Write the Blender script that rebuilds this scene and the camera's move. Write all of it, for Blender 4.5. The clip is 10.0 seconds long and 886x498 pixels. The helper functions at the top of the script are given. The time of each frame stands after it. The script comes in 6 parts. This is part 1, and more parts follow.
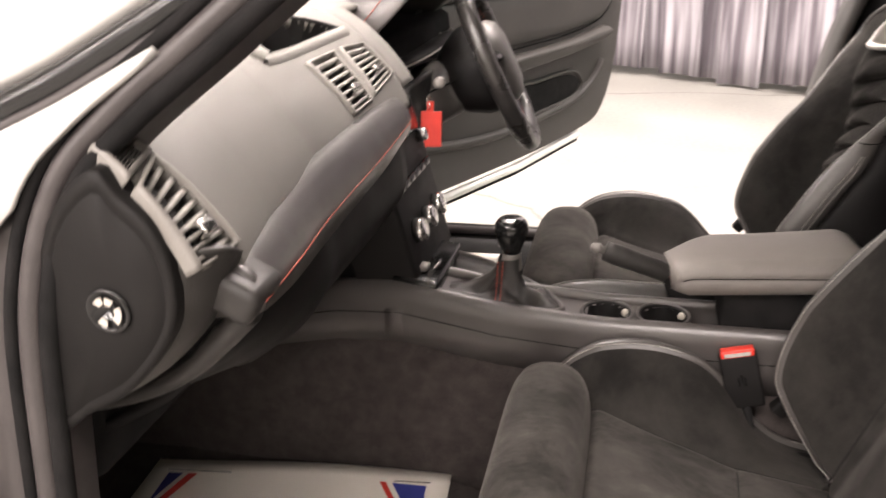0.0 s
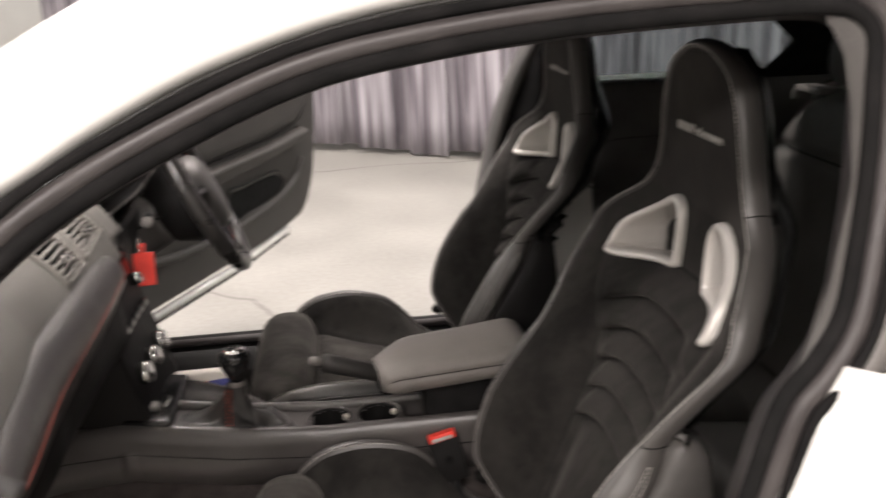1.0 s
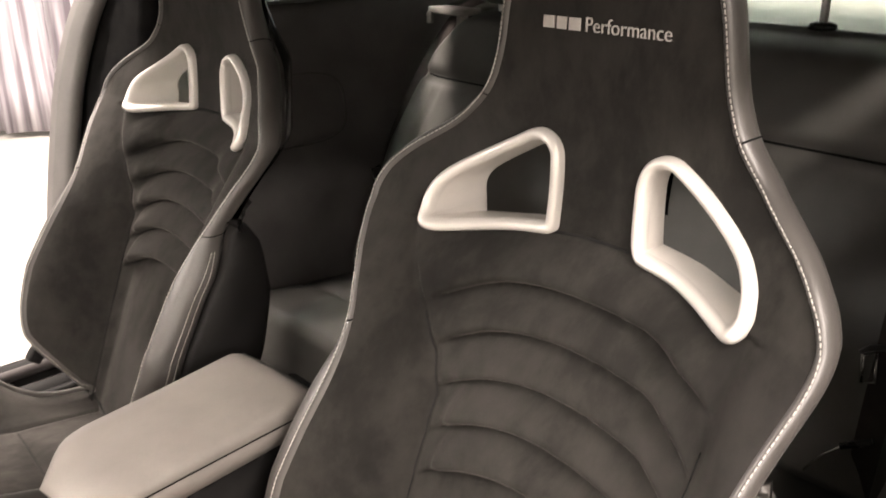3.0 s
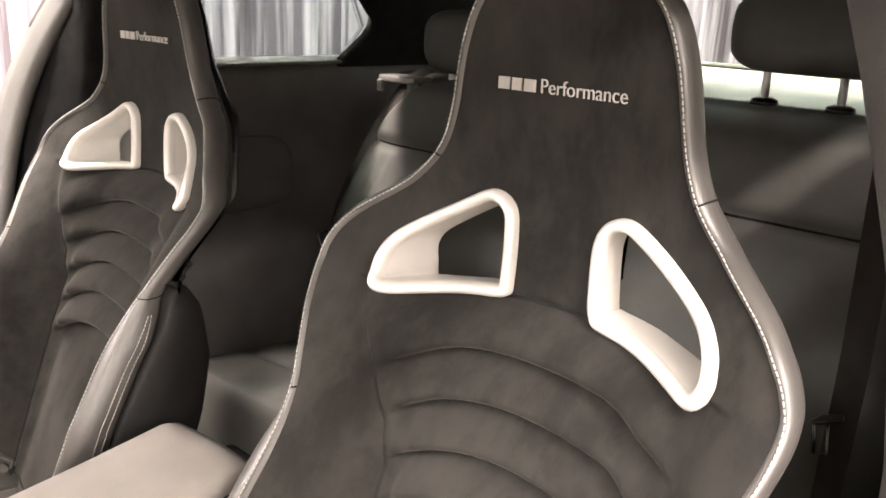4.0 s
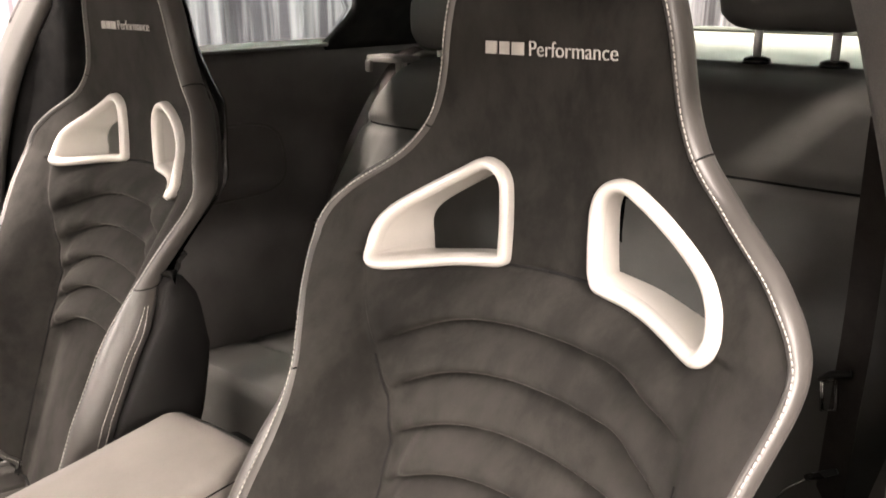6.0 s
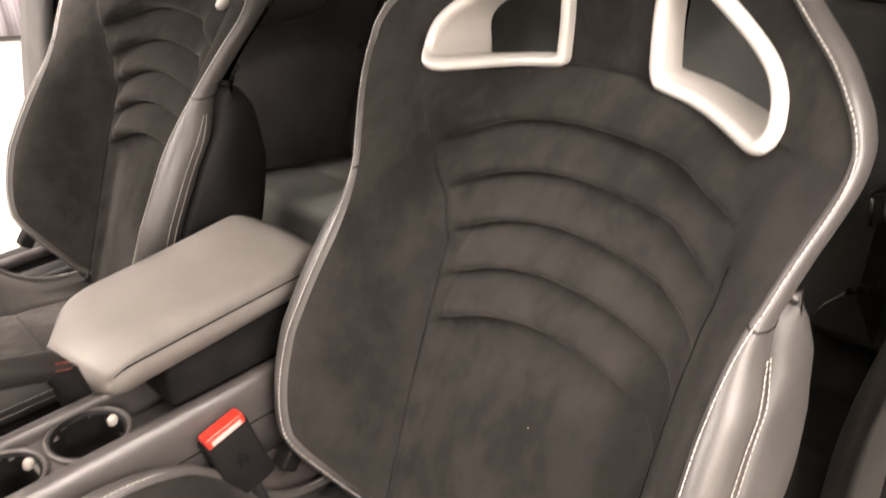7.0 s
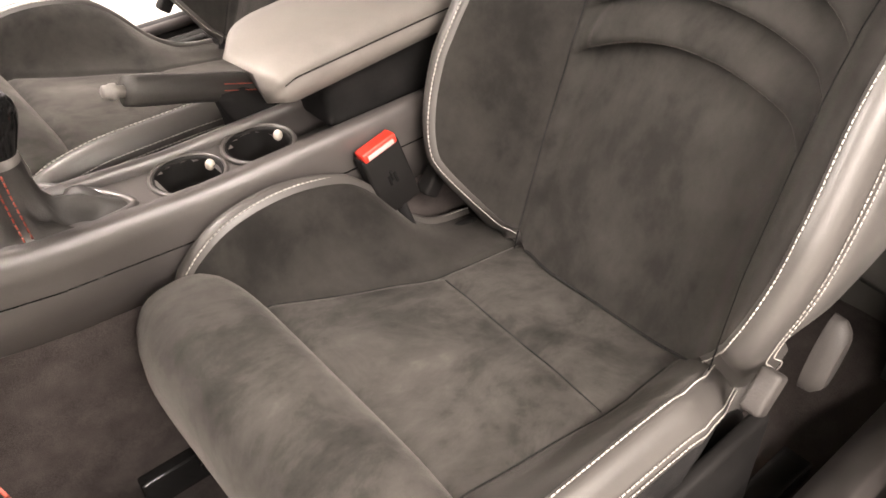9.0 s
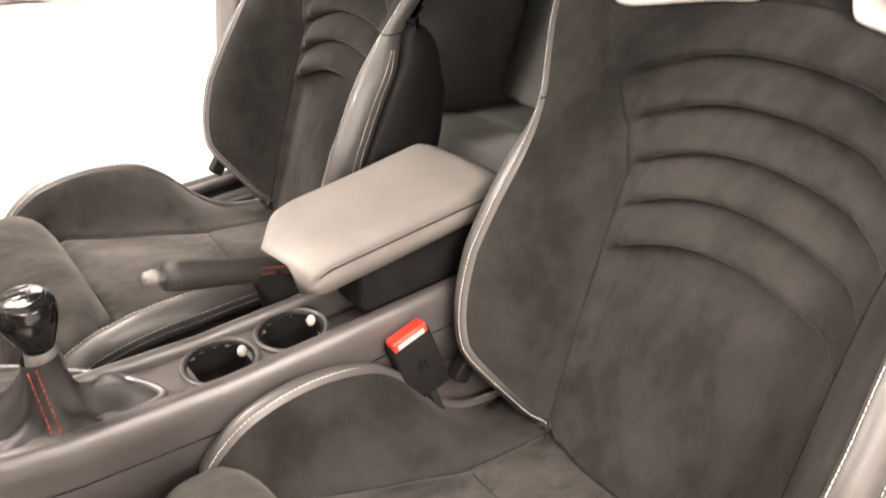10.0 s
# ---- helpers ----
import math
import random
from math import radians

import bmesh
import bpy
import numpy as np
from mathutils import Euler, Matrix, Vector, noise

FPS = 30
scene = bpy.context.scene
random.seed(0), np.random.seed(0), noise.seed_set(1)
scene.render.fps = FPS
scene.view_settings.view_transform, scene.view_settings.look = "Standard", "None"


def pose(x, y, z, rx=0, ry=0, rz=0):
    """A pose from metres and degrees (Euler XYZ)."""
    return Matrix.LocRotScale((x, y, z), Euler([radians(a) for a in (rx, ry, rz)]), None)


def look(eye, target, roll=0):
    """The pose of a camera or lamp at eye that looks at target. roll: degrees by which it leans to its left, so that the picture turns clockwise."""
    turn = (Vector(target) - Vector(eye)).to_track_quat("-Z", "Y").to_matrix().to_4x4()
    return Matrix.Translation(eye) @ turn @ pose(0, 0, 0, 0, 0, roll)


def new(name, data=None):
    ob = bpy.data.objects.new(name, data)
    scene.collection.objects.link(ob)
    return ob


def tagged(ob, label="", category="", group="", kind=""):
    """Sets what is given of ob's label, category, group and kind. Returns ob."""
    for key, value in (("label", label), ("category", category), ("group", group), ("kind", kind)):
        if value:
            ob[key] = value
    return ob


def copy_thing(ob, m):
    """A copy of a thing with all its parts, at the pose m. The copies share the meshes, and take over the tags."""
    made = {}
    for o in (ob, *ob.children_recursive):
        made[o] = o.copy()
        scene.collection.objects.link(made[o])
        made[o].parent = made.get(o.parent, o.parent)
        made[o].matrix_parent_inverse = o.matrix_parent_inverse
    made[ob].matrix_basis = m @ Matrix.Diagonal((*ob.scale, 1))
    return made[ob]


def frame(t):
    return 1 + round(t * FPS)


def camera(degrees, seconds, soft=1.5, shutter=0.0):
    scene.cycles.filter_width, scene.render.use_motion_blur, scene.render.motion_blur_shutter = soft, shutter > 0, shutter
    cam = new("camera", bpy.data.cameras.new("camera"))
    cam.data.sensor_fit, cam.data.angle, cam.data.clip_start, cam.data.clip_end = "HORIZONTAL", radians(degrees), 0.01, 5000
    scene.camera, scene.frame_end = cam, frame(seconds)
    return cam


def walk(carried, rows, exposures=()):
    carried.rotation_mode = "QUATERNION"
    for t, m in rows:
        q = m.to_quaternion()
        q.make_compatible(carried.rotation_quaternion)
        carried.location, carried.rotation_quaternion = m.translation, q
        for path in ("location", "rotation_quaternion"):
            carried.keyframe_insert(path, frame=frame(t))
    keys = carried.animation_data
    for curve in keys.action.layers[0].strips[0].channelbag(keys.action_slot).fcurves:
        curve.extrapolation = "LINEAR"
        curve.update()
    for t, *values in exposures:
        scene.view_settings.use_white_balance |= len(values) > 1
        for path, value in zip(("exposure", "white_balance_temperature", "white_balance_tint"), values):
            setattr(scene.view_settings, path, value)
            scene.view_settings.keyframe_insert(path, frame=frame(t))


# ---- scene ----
# ---- camera ----
cam = camera(56.7, 10.0, soft=1.6, shutter=0.4)
PATH = [
    (0, (0.23, -1.195, 1.134), (-0.209, 0.603, 0.376), -1.9),
    (0.5, (0.234, -1.247, 1.2), (0.028, 0.625, 0.526), -3.9),
    (0.7, (0.247, -1.272, 1.222), (0.187, 0.63, 0.607), -3.6),
    (1, (0.264, -1.305, 1.279), (0.481, 0.577, 0.637), -2.3),
    (1.3, (0.236, -1.282, 1.291), (0.718, 0.539, 0.618), -0.6),
    (1.5, (0.205, -1.212, 1.279), (0.772, 0.576, 0.586), -0.1),
    (1.8, (0.132, -1.095, 1.261), (0.766, 0.663, 0.55), -1.3),
    (2, (0.091, -1.011, 1.237), (0.776, 0.718, 0.501), -2.3),
    (2.3, (0.084, -0.888, 1.195), (0.998, 0.714, 0.422), -2.0),
    (2.5, (0.091, -0.815, 1.160), (1.213, 0.660, 0.397), -0.9),
    (2.7, (0.101, -0.773, 1.164), (1.335, 0.583, 0.366), -0.8),
    (3.8, (0.136, -0.741, 1.138), (1.535, 0.562, 0.557), 2.6),
    (4, (0.126, -0.736, 1.143), (1.55, 0.544, 0.566), 2.6),
    (4.5, (0.132, -0.733, 1.142), (1.569, 0.543, 0.589), 0.2),
    (5, (0.13, -0.733, 1.142), (1.568, 0.539, 0.581), -0.4),
    (5.2, (0.132, -0.733, 1.145), (1.561, 0.545, 0.576), -0.5),
    (6.3, (0.134, -0.734, 1.12), (1.538, 0.522, 0.447), 0.1),
    (6.5, (0.127, -0.734, 1.115), (1.494, 0.51, 0.35), 0.1),
    (7, (0.096, -0.739, 1.092), (1.35, 0.498, 0.145), -0.8),
    (7.5, (0.055, -0.746, 1.065), (1.238, 0.469, 0.004), -1.8),
    (8, (-0.002, -0.756, 1.031), (1.109, 0.424, -0.14), -1.9),
    (8.5, (-0.024, -0.772, 1.019), (0.987, 0.413, -0.236), -2.4),
    (9, (-0.025, -0.77, 1.024), (0.944, 0.444, -0.236), -2.5),
    (9.5, (-0.011, -0.752, 1.06), (0.967, 0.565, -0.085), -2.7),
    (10, (0.015, -0.748, 1.083), (1.009, 0.658, 0.067), -2.7),
]
EXPOSURES = [(0.0, 0.35, 6350, 12), (0.5, 0.2, 6350, 12), (0.7, -0.05, 6250, 11), (1.0, -0.42, 6150, 9), (1.5, -0.25, 6150, 10), (2.0, -0.05, 6200, 9), (2.5, 0.12, 6750, 12), (2.7, 0.45, 6700, 11), (3.2, 1.2, 6550, 10), (4.0, 1.6, 6500, 10), (5.0, 1.65, 6500, 10), (6.3, 1.25, 6600, 11),
             (6.5, 1.15, 6600, 11), (7.0, 1.15, 6550, 11), (7.5, 1.25, 6550, 11), (8.0, 1.42, 6550, 11), (9.0, 1.35, 6550, 10), (10.0, 1.45, 6500, 10)]
walk(cam, [(t, look(eye, target, roll)) for t, eye, target, roll in PATH], EXPOSURES)

# ---- light ----
world = bpy.data.worlds.new("hall_light")
scene.world = world
world.use_nodes = True
world.node_tree.nodes["Background"].inputs[0].default_value = (1.0, 0.95, 0.88, 1)
world.node_tree.nodes["Background"].inputs[1].default_value = 0.25


def overhead_fill(x, y, z, sx, sy, watts, tone):
    """An unseen rectangular area light under the hall's ceiling, without a fitting."""
    data = bpy.data.lights.new("fill_light", "AREA")
    data.shape, data.size, data.size_y, data.energy, data.color = "RECTANGLE", sx, sy, watts, tone
    ob = new("fill_light", data)
    ob.matrix_world = Matrix.Translation((x, y, z))
    return ob


# assumed hall lighting, set out to balance the cabin's brightness
for lx, near, far in ((-3.2, 130, 155), (-0.6, 215, 165), (1.3, 85, 270), (4.6, 0, 150)):
    tone = (1.0, 0.875, 0.80) if lx < 4 else (0.93, 1.0, 0.86)
    overhead_fill(lx, 1.9, 3.9, 2.0, 0.5, far, tone)
    if near:
        overhead_fill(lx, -3.2, 3.9, 2.0, 0.5, near, tone)
# added lights that brighten the far side of the hall, beyond the bonnet
for lx, ly in ((-6.0, 2.6), (-5.0, 8.6)):
    overhead_fill(lx, ly, 3.9, 2.4, 0.6, 300, (1.0, 0.93, 0.87))
# added lights further off and lower, to shine in under the roof
for lx, watts in ((-5.0, 280), (-1.6, 270), (2.4, 170)):
    overhead_fill(lx, -5.8, 3.5, 2.4, 0.8, watts, (1.0, 0.89, 0.82))


# ---- small tools ----
def ss(a, b, v):
    k = min(1.0, max(0.0, (v - a) / (b - a)))
    return k * k * (3 - 2 * k)


def ip(v, xs, ys):
    return float(np.interp(v, xs, ys))


def sm(v, xs, ys):
    """Smooth curve through points, by Catmull-Rom slopes."""
    if v <= xs[0]:
        return ys[0]
    if v >= xs[-1]:
        return ys[-1]
    i = max(k for k in range(len(xs) - 1) if xs[k] <= v)
    h = xs[i + 1] - xs[i]
    t = (v - xs[i]) / h
    slope = lambda k: (ys[min(k + 1, len(ys) - 1)] - ys[max(k - 1, 0)]) / (xs[min(k + 1, len(xs) - 1)] - xs[max(k - 1, 0)])
    m0, m1 = slope(i) * h, slope(i + 1) * h
    return ys[i] * (2 * t ** 3 - 3 * t * t + 1) + m0 * (t ** 3 - 2 * t * t + t) + ys[i + 1] * (3 * t * t - 2 * t ** 3) + m1 * (t ** 3 - t * t)


def smooth_path(pts, n, closed=False):
    """Catmull-Rom curve through pts, n steps a span."""
    pts = [Vector(p) for p in pts]
    m = len(pts)
    out = []
    for i in range(m if closed else m - 1):
        if closed:
            a, b, c, d = pts[i - 1], pts[i], pts[(i + 1) % m], pts[(i + 2) % m]
        else:
            a, b, c, d = pts[max(i - 1, 0)], pts[i], pts[i + 1], pts[min(i + 2, m - 1)]
        for k in range(n):
            t = k / n
            out.append(0.5 * (2 * b + (c - a) * t + (2 * a - 5 * b + 4 * c - d) * t * t + (3 * b - a - 3 * c + d) * t ** 3))
    if not closed:
        out.append(pts[-1])
    return out


def part(name, bm, material, parent=None, label="", smooth=True, bevel=0.0, solid=0.0, offset=-1.0, kind=""):
    """Links a bmesh as one mesh object, in place, under a thing or a part."""
    mesh = bpy.data.meshes.new(name)
    bmesh.ops.recalc_face_normals(bm, faces=bm.faces[:])
    bm.to_mesh(mesh)
    bm.free()
    if smooth:
        mesh.polygons.foreach_set("use_smooth", [True] * len(mesh.polygons))
    mesh.materials.append(material)
    ob = new(name, mesh)
    if parent is not None:
        ob.parent = parent
        if parent.type == "EMPTY":
            ob.matrix_parent_inverse = Matrix.Translation(-parent.location)
    if solid:
        mod = ob.modifiers.new("solid", "SOLIDIFY")
        mod.thickness, mod.offset = solid, offset
    if bevel:
        mod = ob.modifiers.new("bevel", "BEVEL")
        mod.width, mod.segments, mod.limit_method, mod.angle_limit = bevel, 3, "ANGLE", radians(35)
        mod.harden_normals = False
    if label or kind:
        tagged(ob, label, kind=kind)
    return ob


def thing(name, at, label, category, group="", kind=""):
    ob = new(name)
    ob.location = at
    ob.empty_display_size = 0.05
    return tagged(ob, label, category, group, kind)


def box(bm, lo, hi, m=None):
    """A box from corner to corner, turned by m about its middle."""
    lo, hi = Vector(lo), Vector(hi)
    mid, size = (lo + hi) / 2, hi - lo
    t = Matrix.Translation(mid) @ (m or Matrix()) @ Matrix.Diagonal((*size, 1))
    bmesh.ops.create_cube(bm, size=1.0, matrix=t)
    return bm


def loft(bm, rings, closed=True, cap=False):
    """Joins rings of equally many points."""
    rows = [[bm.verts.new(p) for p in ring] for ring in rings]
    n = len(rows[0])
    for a, b in zip(rows, rows[1:]):
        for i in range(n if closed else n - 1):
            j = (i + 1) % n
            bm.faces.new((a[i], a[j], b[j], b[i]))
    if cap:
        bm.faces.new(rows[0])
        bm.faces.new(rows[-1])
    return bm


def tube(bm, pts, r, n=10, flat=1.0, cap=True, closed=False):
    """A round bar along pts; r may be a number or a list."""
    pts = [Vector(p) for p in pts]
    m = len(pts)
    rings = []
    ref = Vector((0, 0, 1))
    for i, p in enumerate(pts):
        d = (pts[(i + 1) % m] - pts[i - 1]) if closed else (pts[min(i + 1, m - 1)] - pts[max(i - 1, 0)])
        d.normalize()
        if abs(d.dot(ref)) > 0.93:
            ref = Vector((1, 0, 0)) if abs(d.x) < 0.8 else Vector((0, 1, 0))
        side = d.cross(ref).normalized()
        up = side.cross(d).normalized()
        ref = up
        rr = r[i] if isinstance(r, (list, tuple)) else r
        rings.append([p + side * math.cos(2 * math.pi * k / n) * rr + up * math.sin(2 * math.pi * k / n) * rr * flat for k in range(n)])
    if closed:
        rings.append(rings[0])
    loft(bm, rings, True, cap and not closed)
    if closed:
        bmesh.ops.remove_doubles(bm, verts=bm.verts[:], dist=1e-6)
    return bm


def strip(bm, pts, profile, normal):
    """Sweeps a closed profile of (outward, sideways) along pts; normal points sideways."""
    pts = [Vector(p) for p in pts]
    nrm = Vector(normal).normalized()
    rings = []
    for i, p in enumerate(pts):
        d = (pts[min(i + 1, len(pts) - 1)] - pts[max(i - 1, 0)]).normalized()
        out = nrm.cross(d).normalized()
        rings.append([p + out * a + nrm * b for a, b in profile])
    return loft(bm, rings, True, True)


def lathe(bm, profile, at, axis=(0, 0, 1), n=24):
    """Turns (radius, height) about an axis through at."""
    m = Matrix.Translation(at) @ Vector(axis).to_track_quat("Z", "Y").to_matrix().to_4x4()
    rings = [[m @ Vector((r * math.cos(2 * math.pi * k / n), r * math.sin(2 * math.pi * k / n), h)) for k in range(n)] for r, h in profile]
    return loft(bm, rings, True, True)


def sheet(bm, f, us, vs, keep=None):
    """A grid surface f(u, v) over the given values."""
    rows = [[bm.verts.new(f(u, v)) for u in us] for v in vs]
    for j in range(len(vs) - 1):
        for i in range(len(us) - 1):
            if keep is None or keep((us[i] + us[i + 1]) / 2, (vs[j] + vs[j + 1]) / 2):
                bm.faces.new((rows[j][i], rows[j][i + 1], rows[j + 1][i + 1], rows[j + 1][i]))
    loose = [v for v in bm.verts if not v.link_faces]
    bmesh.ops.delete(bm, geom=loose, context="VERTS")
    return bm


def stitches(bm, pts, up, pitch=0.0062, length=0.0042, width=0.0013, lift=0.0008):
    """Single threads in a row along pts; up: the way off the cloth, one for all or one a point."""
    pts = [Vector(p) for p in pts]
    ups = up if isinstance(up, list) else [Vector(up)] * len(pts)
    gone, want = 0.0, 0.0
    for a, b, n in zip(pts, pts[1:], ups):
        span = (b - a).length
        if span < 1e-6:
            continue
        d = (b - a) / span
        n = (n - d * n.dot(d)).normalized()
        s = d.cross(n)
        while want < gone + span:
            c = a + d * (want - gone) + n * lift
            m = Matrix(((*(d * length),), (*(s * width),), (*(n * width),))).transposed().to_4x4()
            bmesh.ops.create_cube(bm, size=1.0, matrix=Matrix.Translation(c) @ m)
            want += pitch
        gone += span
    return bm


def inside(p, poly):
    x, y = p
    hit = False
    for (x0, y0), (x1, y1) in zip(poly, poly[1:] + poly[:1]):
        if (y0 > y) != (y1 > y) and x < (x1 - x0) * (y - y0) / (y1 - y0) + x0:
            hit = not hit
    return hit


def span(a, b, n):
    return [a + (b - a) * i / n for i in range(n + 1)]


# ---- materials ----
def surface(name, c1, c2, rough=0.6, scale=12.0, fine=300.0, bump=0.15, metal=0.0, sheen=0.0, coat=0.0, rough2=None, fine_mix=0.25, depth=0.002, stretch=(1, 1, 1), spec=0.5):
    """Two colours over clouds of two sizes, with fine relief."""
    m = bpy.data.materials.new(name)
    m.use_nodes = True
    nt = m.node_tree
    b = nt.nodes["Principled BSDF"]
    co = nt.nodes.new("ShaderNodeTexCoord")
    mp = nt.nodes.new("ShaderNodeMapping")
    mp.inputs["Scale"].default_value = stretch
    nt.links.new(co.outputs["Object"], mp.inputs[0])
    n1 = nt.nodes.new("ShaderNodeTexNoise")
    n1.inputs["Scale"].default_value, n1.inputs["Detail"].default_value = scale, 5
    n2 = nt.nodes.new("ShaderNodeTexNoise")
    n2.inputs["Scale"].default_value, n2.inputs["Detail"].default_value = fine, 3
    for n in (n1, n2):
        nt.links.new(mp.outputs[0], n.inputs["Vector"])
    mix = nt.nodes.new("ShaderNodeMix")
    nt.links.new(n2.outputs[0], mix.inputs[3])
    nt.links.new(n1.outputs[0], mix.inputs[2])
    mix.inputs[0].default_value = fine_mix
    ramp = nt.nodes.new("ShaderNodeValToRGB")
    ramp.color_ramp.elements[0].position, ramp.color_ramp.elements[1].position = 0.36, 0.64
    ramp.color_ramp.elements[0].color, ramp.color_ramp.elements[1].color = (*c1, 1), (*c2, 1)
    nt.links.new(mix.outputs[0], ramp.inputs[0])
    nt.links.new(ramp.outputs[0], b.inputs["Base Color"])
    if rough2 is not None:
        rr = nt.nodes.new("ShaderNodeMapRange")
        rr.inputs[1].default_value, rr.inputs[2].default_value = 0.35, 0.65
        rr.inputs[3].default_value, rr.inputs[4].default_value = rough, rough2
        nt.links.new(n1.outputs[0], rr.inputs[0])
        nt.links.new(rr.outputs[0], b.inputs["Roughness"])
    else:
        b.inputs["Roughness"].default_value = rough
    b.inputs["Metallic"].default_value = metal
    b.inputs["Specular IOR Level"].default_value = spec
    if sheen:
        b.inputs["Sheen Weight"].default_value, b.inputs["Sheen Roughness"].default_value = sheen, 0.4
        b.inputs["Sheen Tint"].default_value = (0.9, 0.84, 0.78, 1)
    if coat:
        b.inputs["Coat Weight"].default_value, b.inputs["Coat Roughness"].default_value = coat, 0.05
    if bump:
        bp = nt.nodes.new("ShaderNodeBump")
        bp.inputs["Strength"].default_value, bp.inputs["Distance"].default_value = bump, depth
        nt.links.new(n2.outputs[0], bp.inputs["Height"])
        nt.links.new(bp.outputs[0], b.inputs["Normal"])
    return m


def glass(name, tint=(1, 1, 1), rough=0.0):
    m = bpy.data.materials.new(name)
    m.use_nodes = True
    b = m.node_tree.nodes["Principled BSDF"]
    b.inputs["Base Color"].default_value = (*tint, 1)
    b.inputs["Transmission Weight"].default_value = 1
    b.inputs["Roughness"].default_value, b.inputs["IOR"].default_value = rough, 1.1
    return m


def suede(name, worn):
    """Brushed nap: lighter and darker strokes with ragged borders, smudges and a fine pile."""
    m = surface(name, (0.020, 0.0185, 0.017), (0.085, 0.078, 0.070), 0.95, 9 if worn else 8, 1100, 0.4, sheen=0.11, fine_mix=0.10, depth=0.0006, spec=0.10, stretch=(1, 1.35, 0.8))
    nt = m.node_tree
    noise_a = [n for n in nt.nodes if n.type == "TEX_NOISE" and n.inputs["Scale"].default_value < 50][0]
    noise_a.inputs["Distortion"].default_value = 0.6 if worn else 0.2
    noise_a.inputs["Detail"].default_value = 9
    noise_a.inputs["Roughness"].default_value = 0.68
    ramp = [n for n in nt.nodes if n.type == "VALTORGB"][0]
    el = ramp.color_ramp.elements
    # finger-sized flecks of turned pile
    fleck = nt.nodes.new("ShaderNodeTexNoise")
    fleck.inputs["Scale"].default_value, fleck.inputs["Detail"].default_value, fleck.inputs["Roughness"].default_value = 38, 5, 0.55
    nt.links.new(noise_a.inputs["Vector"].links[0].from_socket, fleck.inputs["Vector"])
    both = nt.nodes.new("ShaderNodeMix")
    both.inputs[0].default_value = 0.23 if worn else 0.17
    nt.links.new(ramp.inputs[0].links[0].from_socket, both.inputs[2])
    nt.links.new(fleck.outputs[0], both.inputs[3])
    nt.links.new(both.outputs[0], ramp.inputs[0])
    if worn:
        el[0].position, el[1].position = 0.34, 0.68
        el[0].color, el[1].color = (0.0105, 0.0098, 0.0091, 1), (0.0720, 0.0666, 0.0605, 1)
        for p, c in ((0.42, (0.0205, 0.0191, 0.0177, 1)), (0.48, (0.0285, 0.0265, 0.0244, 1)), (0.53, (0.0385, 0.0357, 0.0327, 1)), (0.61, (0.0500, 0.0464, 0.0424, 1))):
            el.new(p).color = c
    else:
        el[0].position, el[1].position = 0.32, 0.70
        el[0].color, el[1].color = (0.0095, 0.0088, 0.0082, 1), (0.0350, 0.0325, 0.0295, 1)
        for p, c in ((0.44, (0.0150, 0.0140, 0.0130, 1)), (0.50, (0.0215, 0.0200, 0.0184, 1)), (0.57, (0.0265, 0.0246, 0.0225, 1))):
            el.new(p).color = c
    return m


SUEDE = suede("suede", False)
WORN_SUEDE = suede("worn_suede", True)
LEATHER = surface("leather", (0.052, 0.0482, 0.045), (0.067, 0.062, 0.0577), 0.40, 9, 900, 0.25, rough2=0.48, depth=0.0004, spec=0.7)
DARK_LEATHER = surface("dark_leather", (0.060, 0.055, 0.052), (0.085, 0.079, 0.074), 0.32, 20, 700, 0.35, rough2=0.45, depth=0.0006)
REAR_LEATHER = surface("rear_leather", (0.070, 0.068, 0.062), (0.095, 0.092, 0.085), 0.50, 12, 600, 0.3, rough2=0.6, depth=0.0006, spec=0.3)
PILLAR_TRIM = surface("grained_trim", (0.085, 0.080, 0.076), (0.12, 0.113, 0.107), 0.5, 14, 420, 0.6, rough2=0.6, depth=0.001)
BLACK_LEATHER = surface("black_leather", (0.024, 0.0225, 0.021), (0.038, 0.0355, 0.033), 0.46, 14, 600, 0.3, rough2=0.56, depth=0.0006, spec=0.4)
BAND_LEATHER = surface("band_leather", (0.028, 0.0257, 0.024), (0.042, 0.0387, 0.0363), 0.34, 20, 700, 0.35, rough2=0.46, depth=0.0006)
PALE_LEATHER = surface("armrest_leather", (0.185, 0.170, 0.157), (0.225, 0.208, 0.192), 0.45, 18, 700, 0.3, rough2=0.55, depth=0.0005)
CONSOLE = surface("console_plastic", (0.060, 0.0545, 0.052), (0.078, 0.071, 0.0675), 0.28, 14, 800, 0.3, rough2=0.36, depth=0.0004, spec=0.8)
THREAD = surface("white_thread", (0.36, 0.345, 0.32), (0.48, 0.46, 0.43), 0.7, 60, 900, 0.1)
RED_THREAD = surface("red_thread", (0.24, 0.035, 0.02), (0.34, 0.06, 0.035), 0.7, 60, 900, 0.1)
RIM = surface("satin_silver", (0.60, 0.575, 0.54), (0.66, 0.63, 0.59), 0.36, 18, 500, 0.05, rough2=0.44, metal=0.25)
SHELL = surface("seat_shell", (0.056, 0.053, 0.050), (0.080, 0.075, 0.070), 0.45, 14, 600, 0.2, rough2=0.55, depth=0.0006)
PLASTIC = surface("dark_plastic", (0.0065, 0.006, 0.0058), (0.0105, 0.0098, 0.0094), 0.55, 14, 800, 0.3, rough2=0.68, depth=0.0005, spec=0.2)
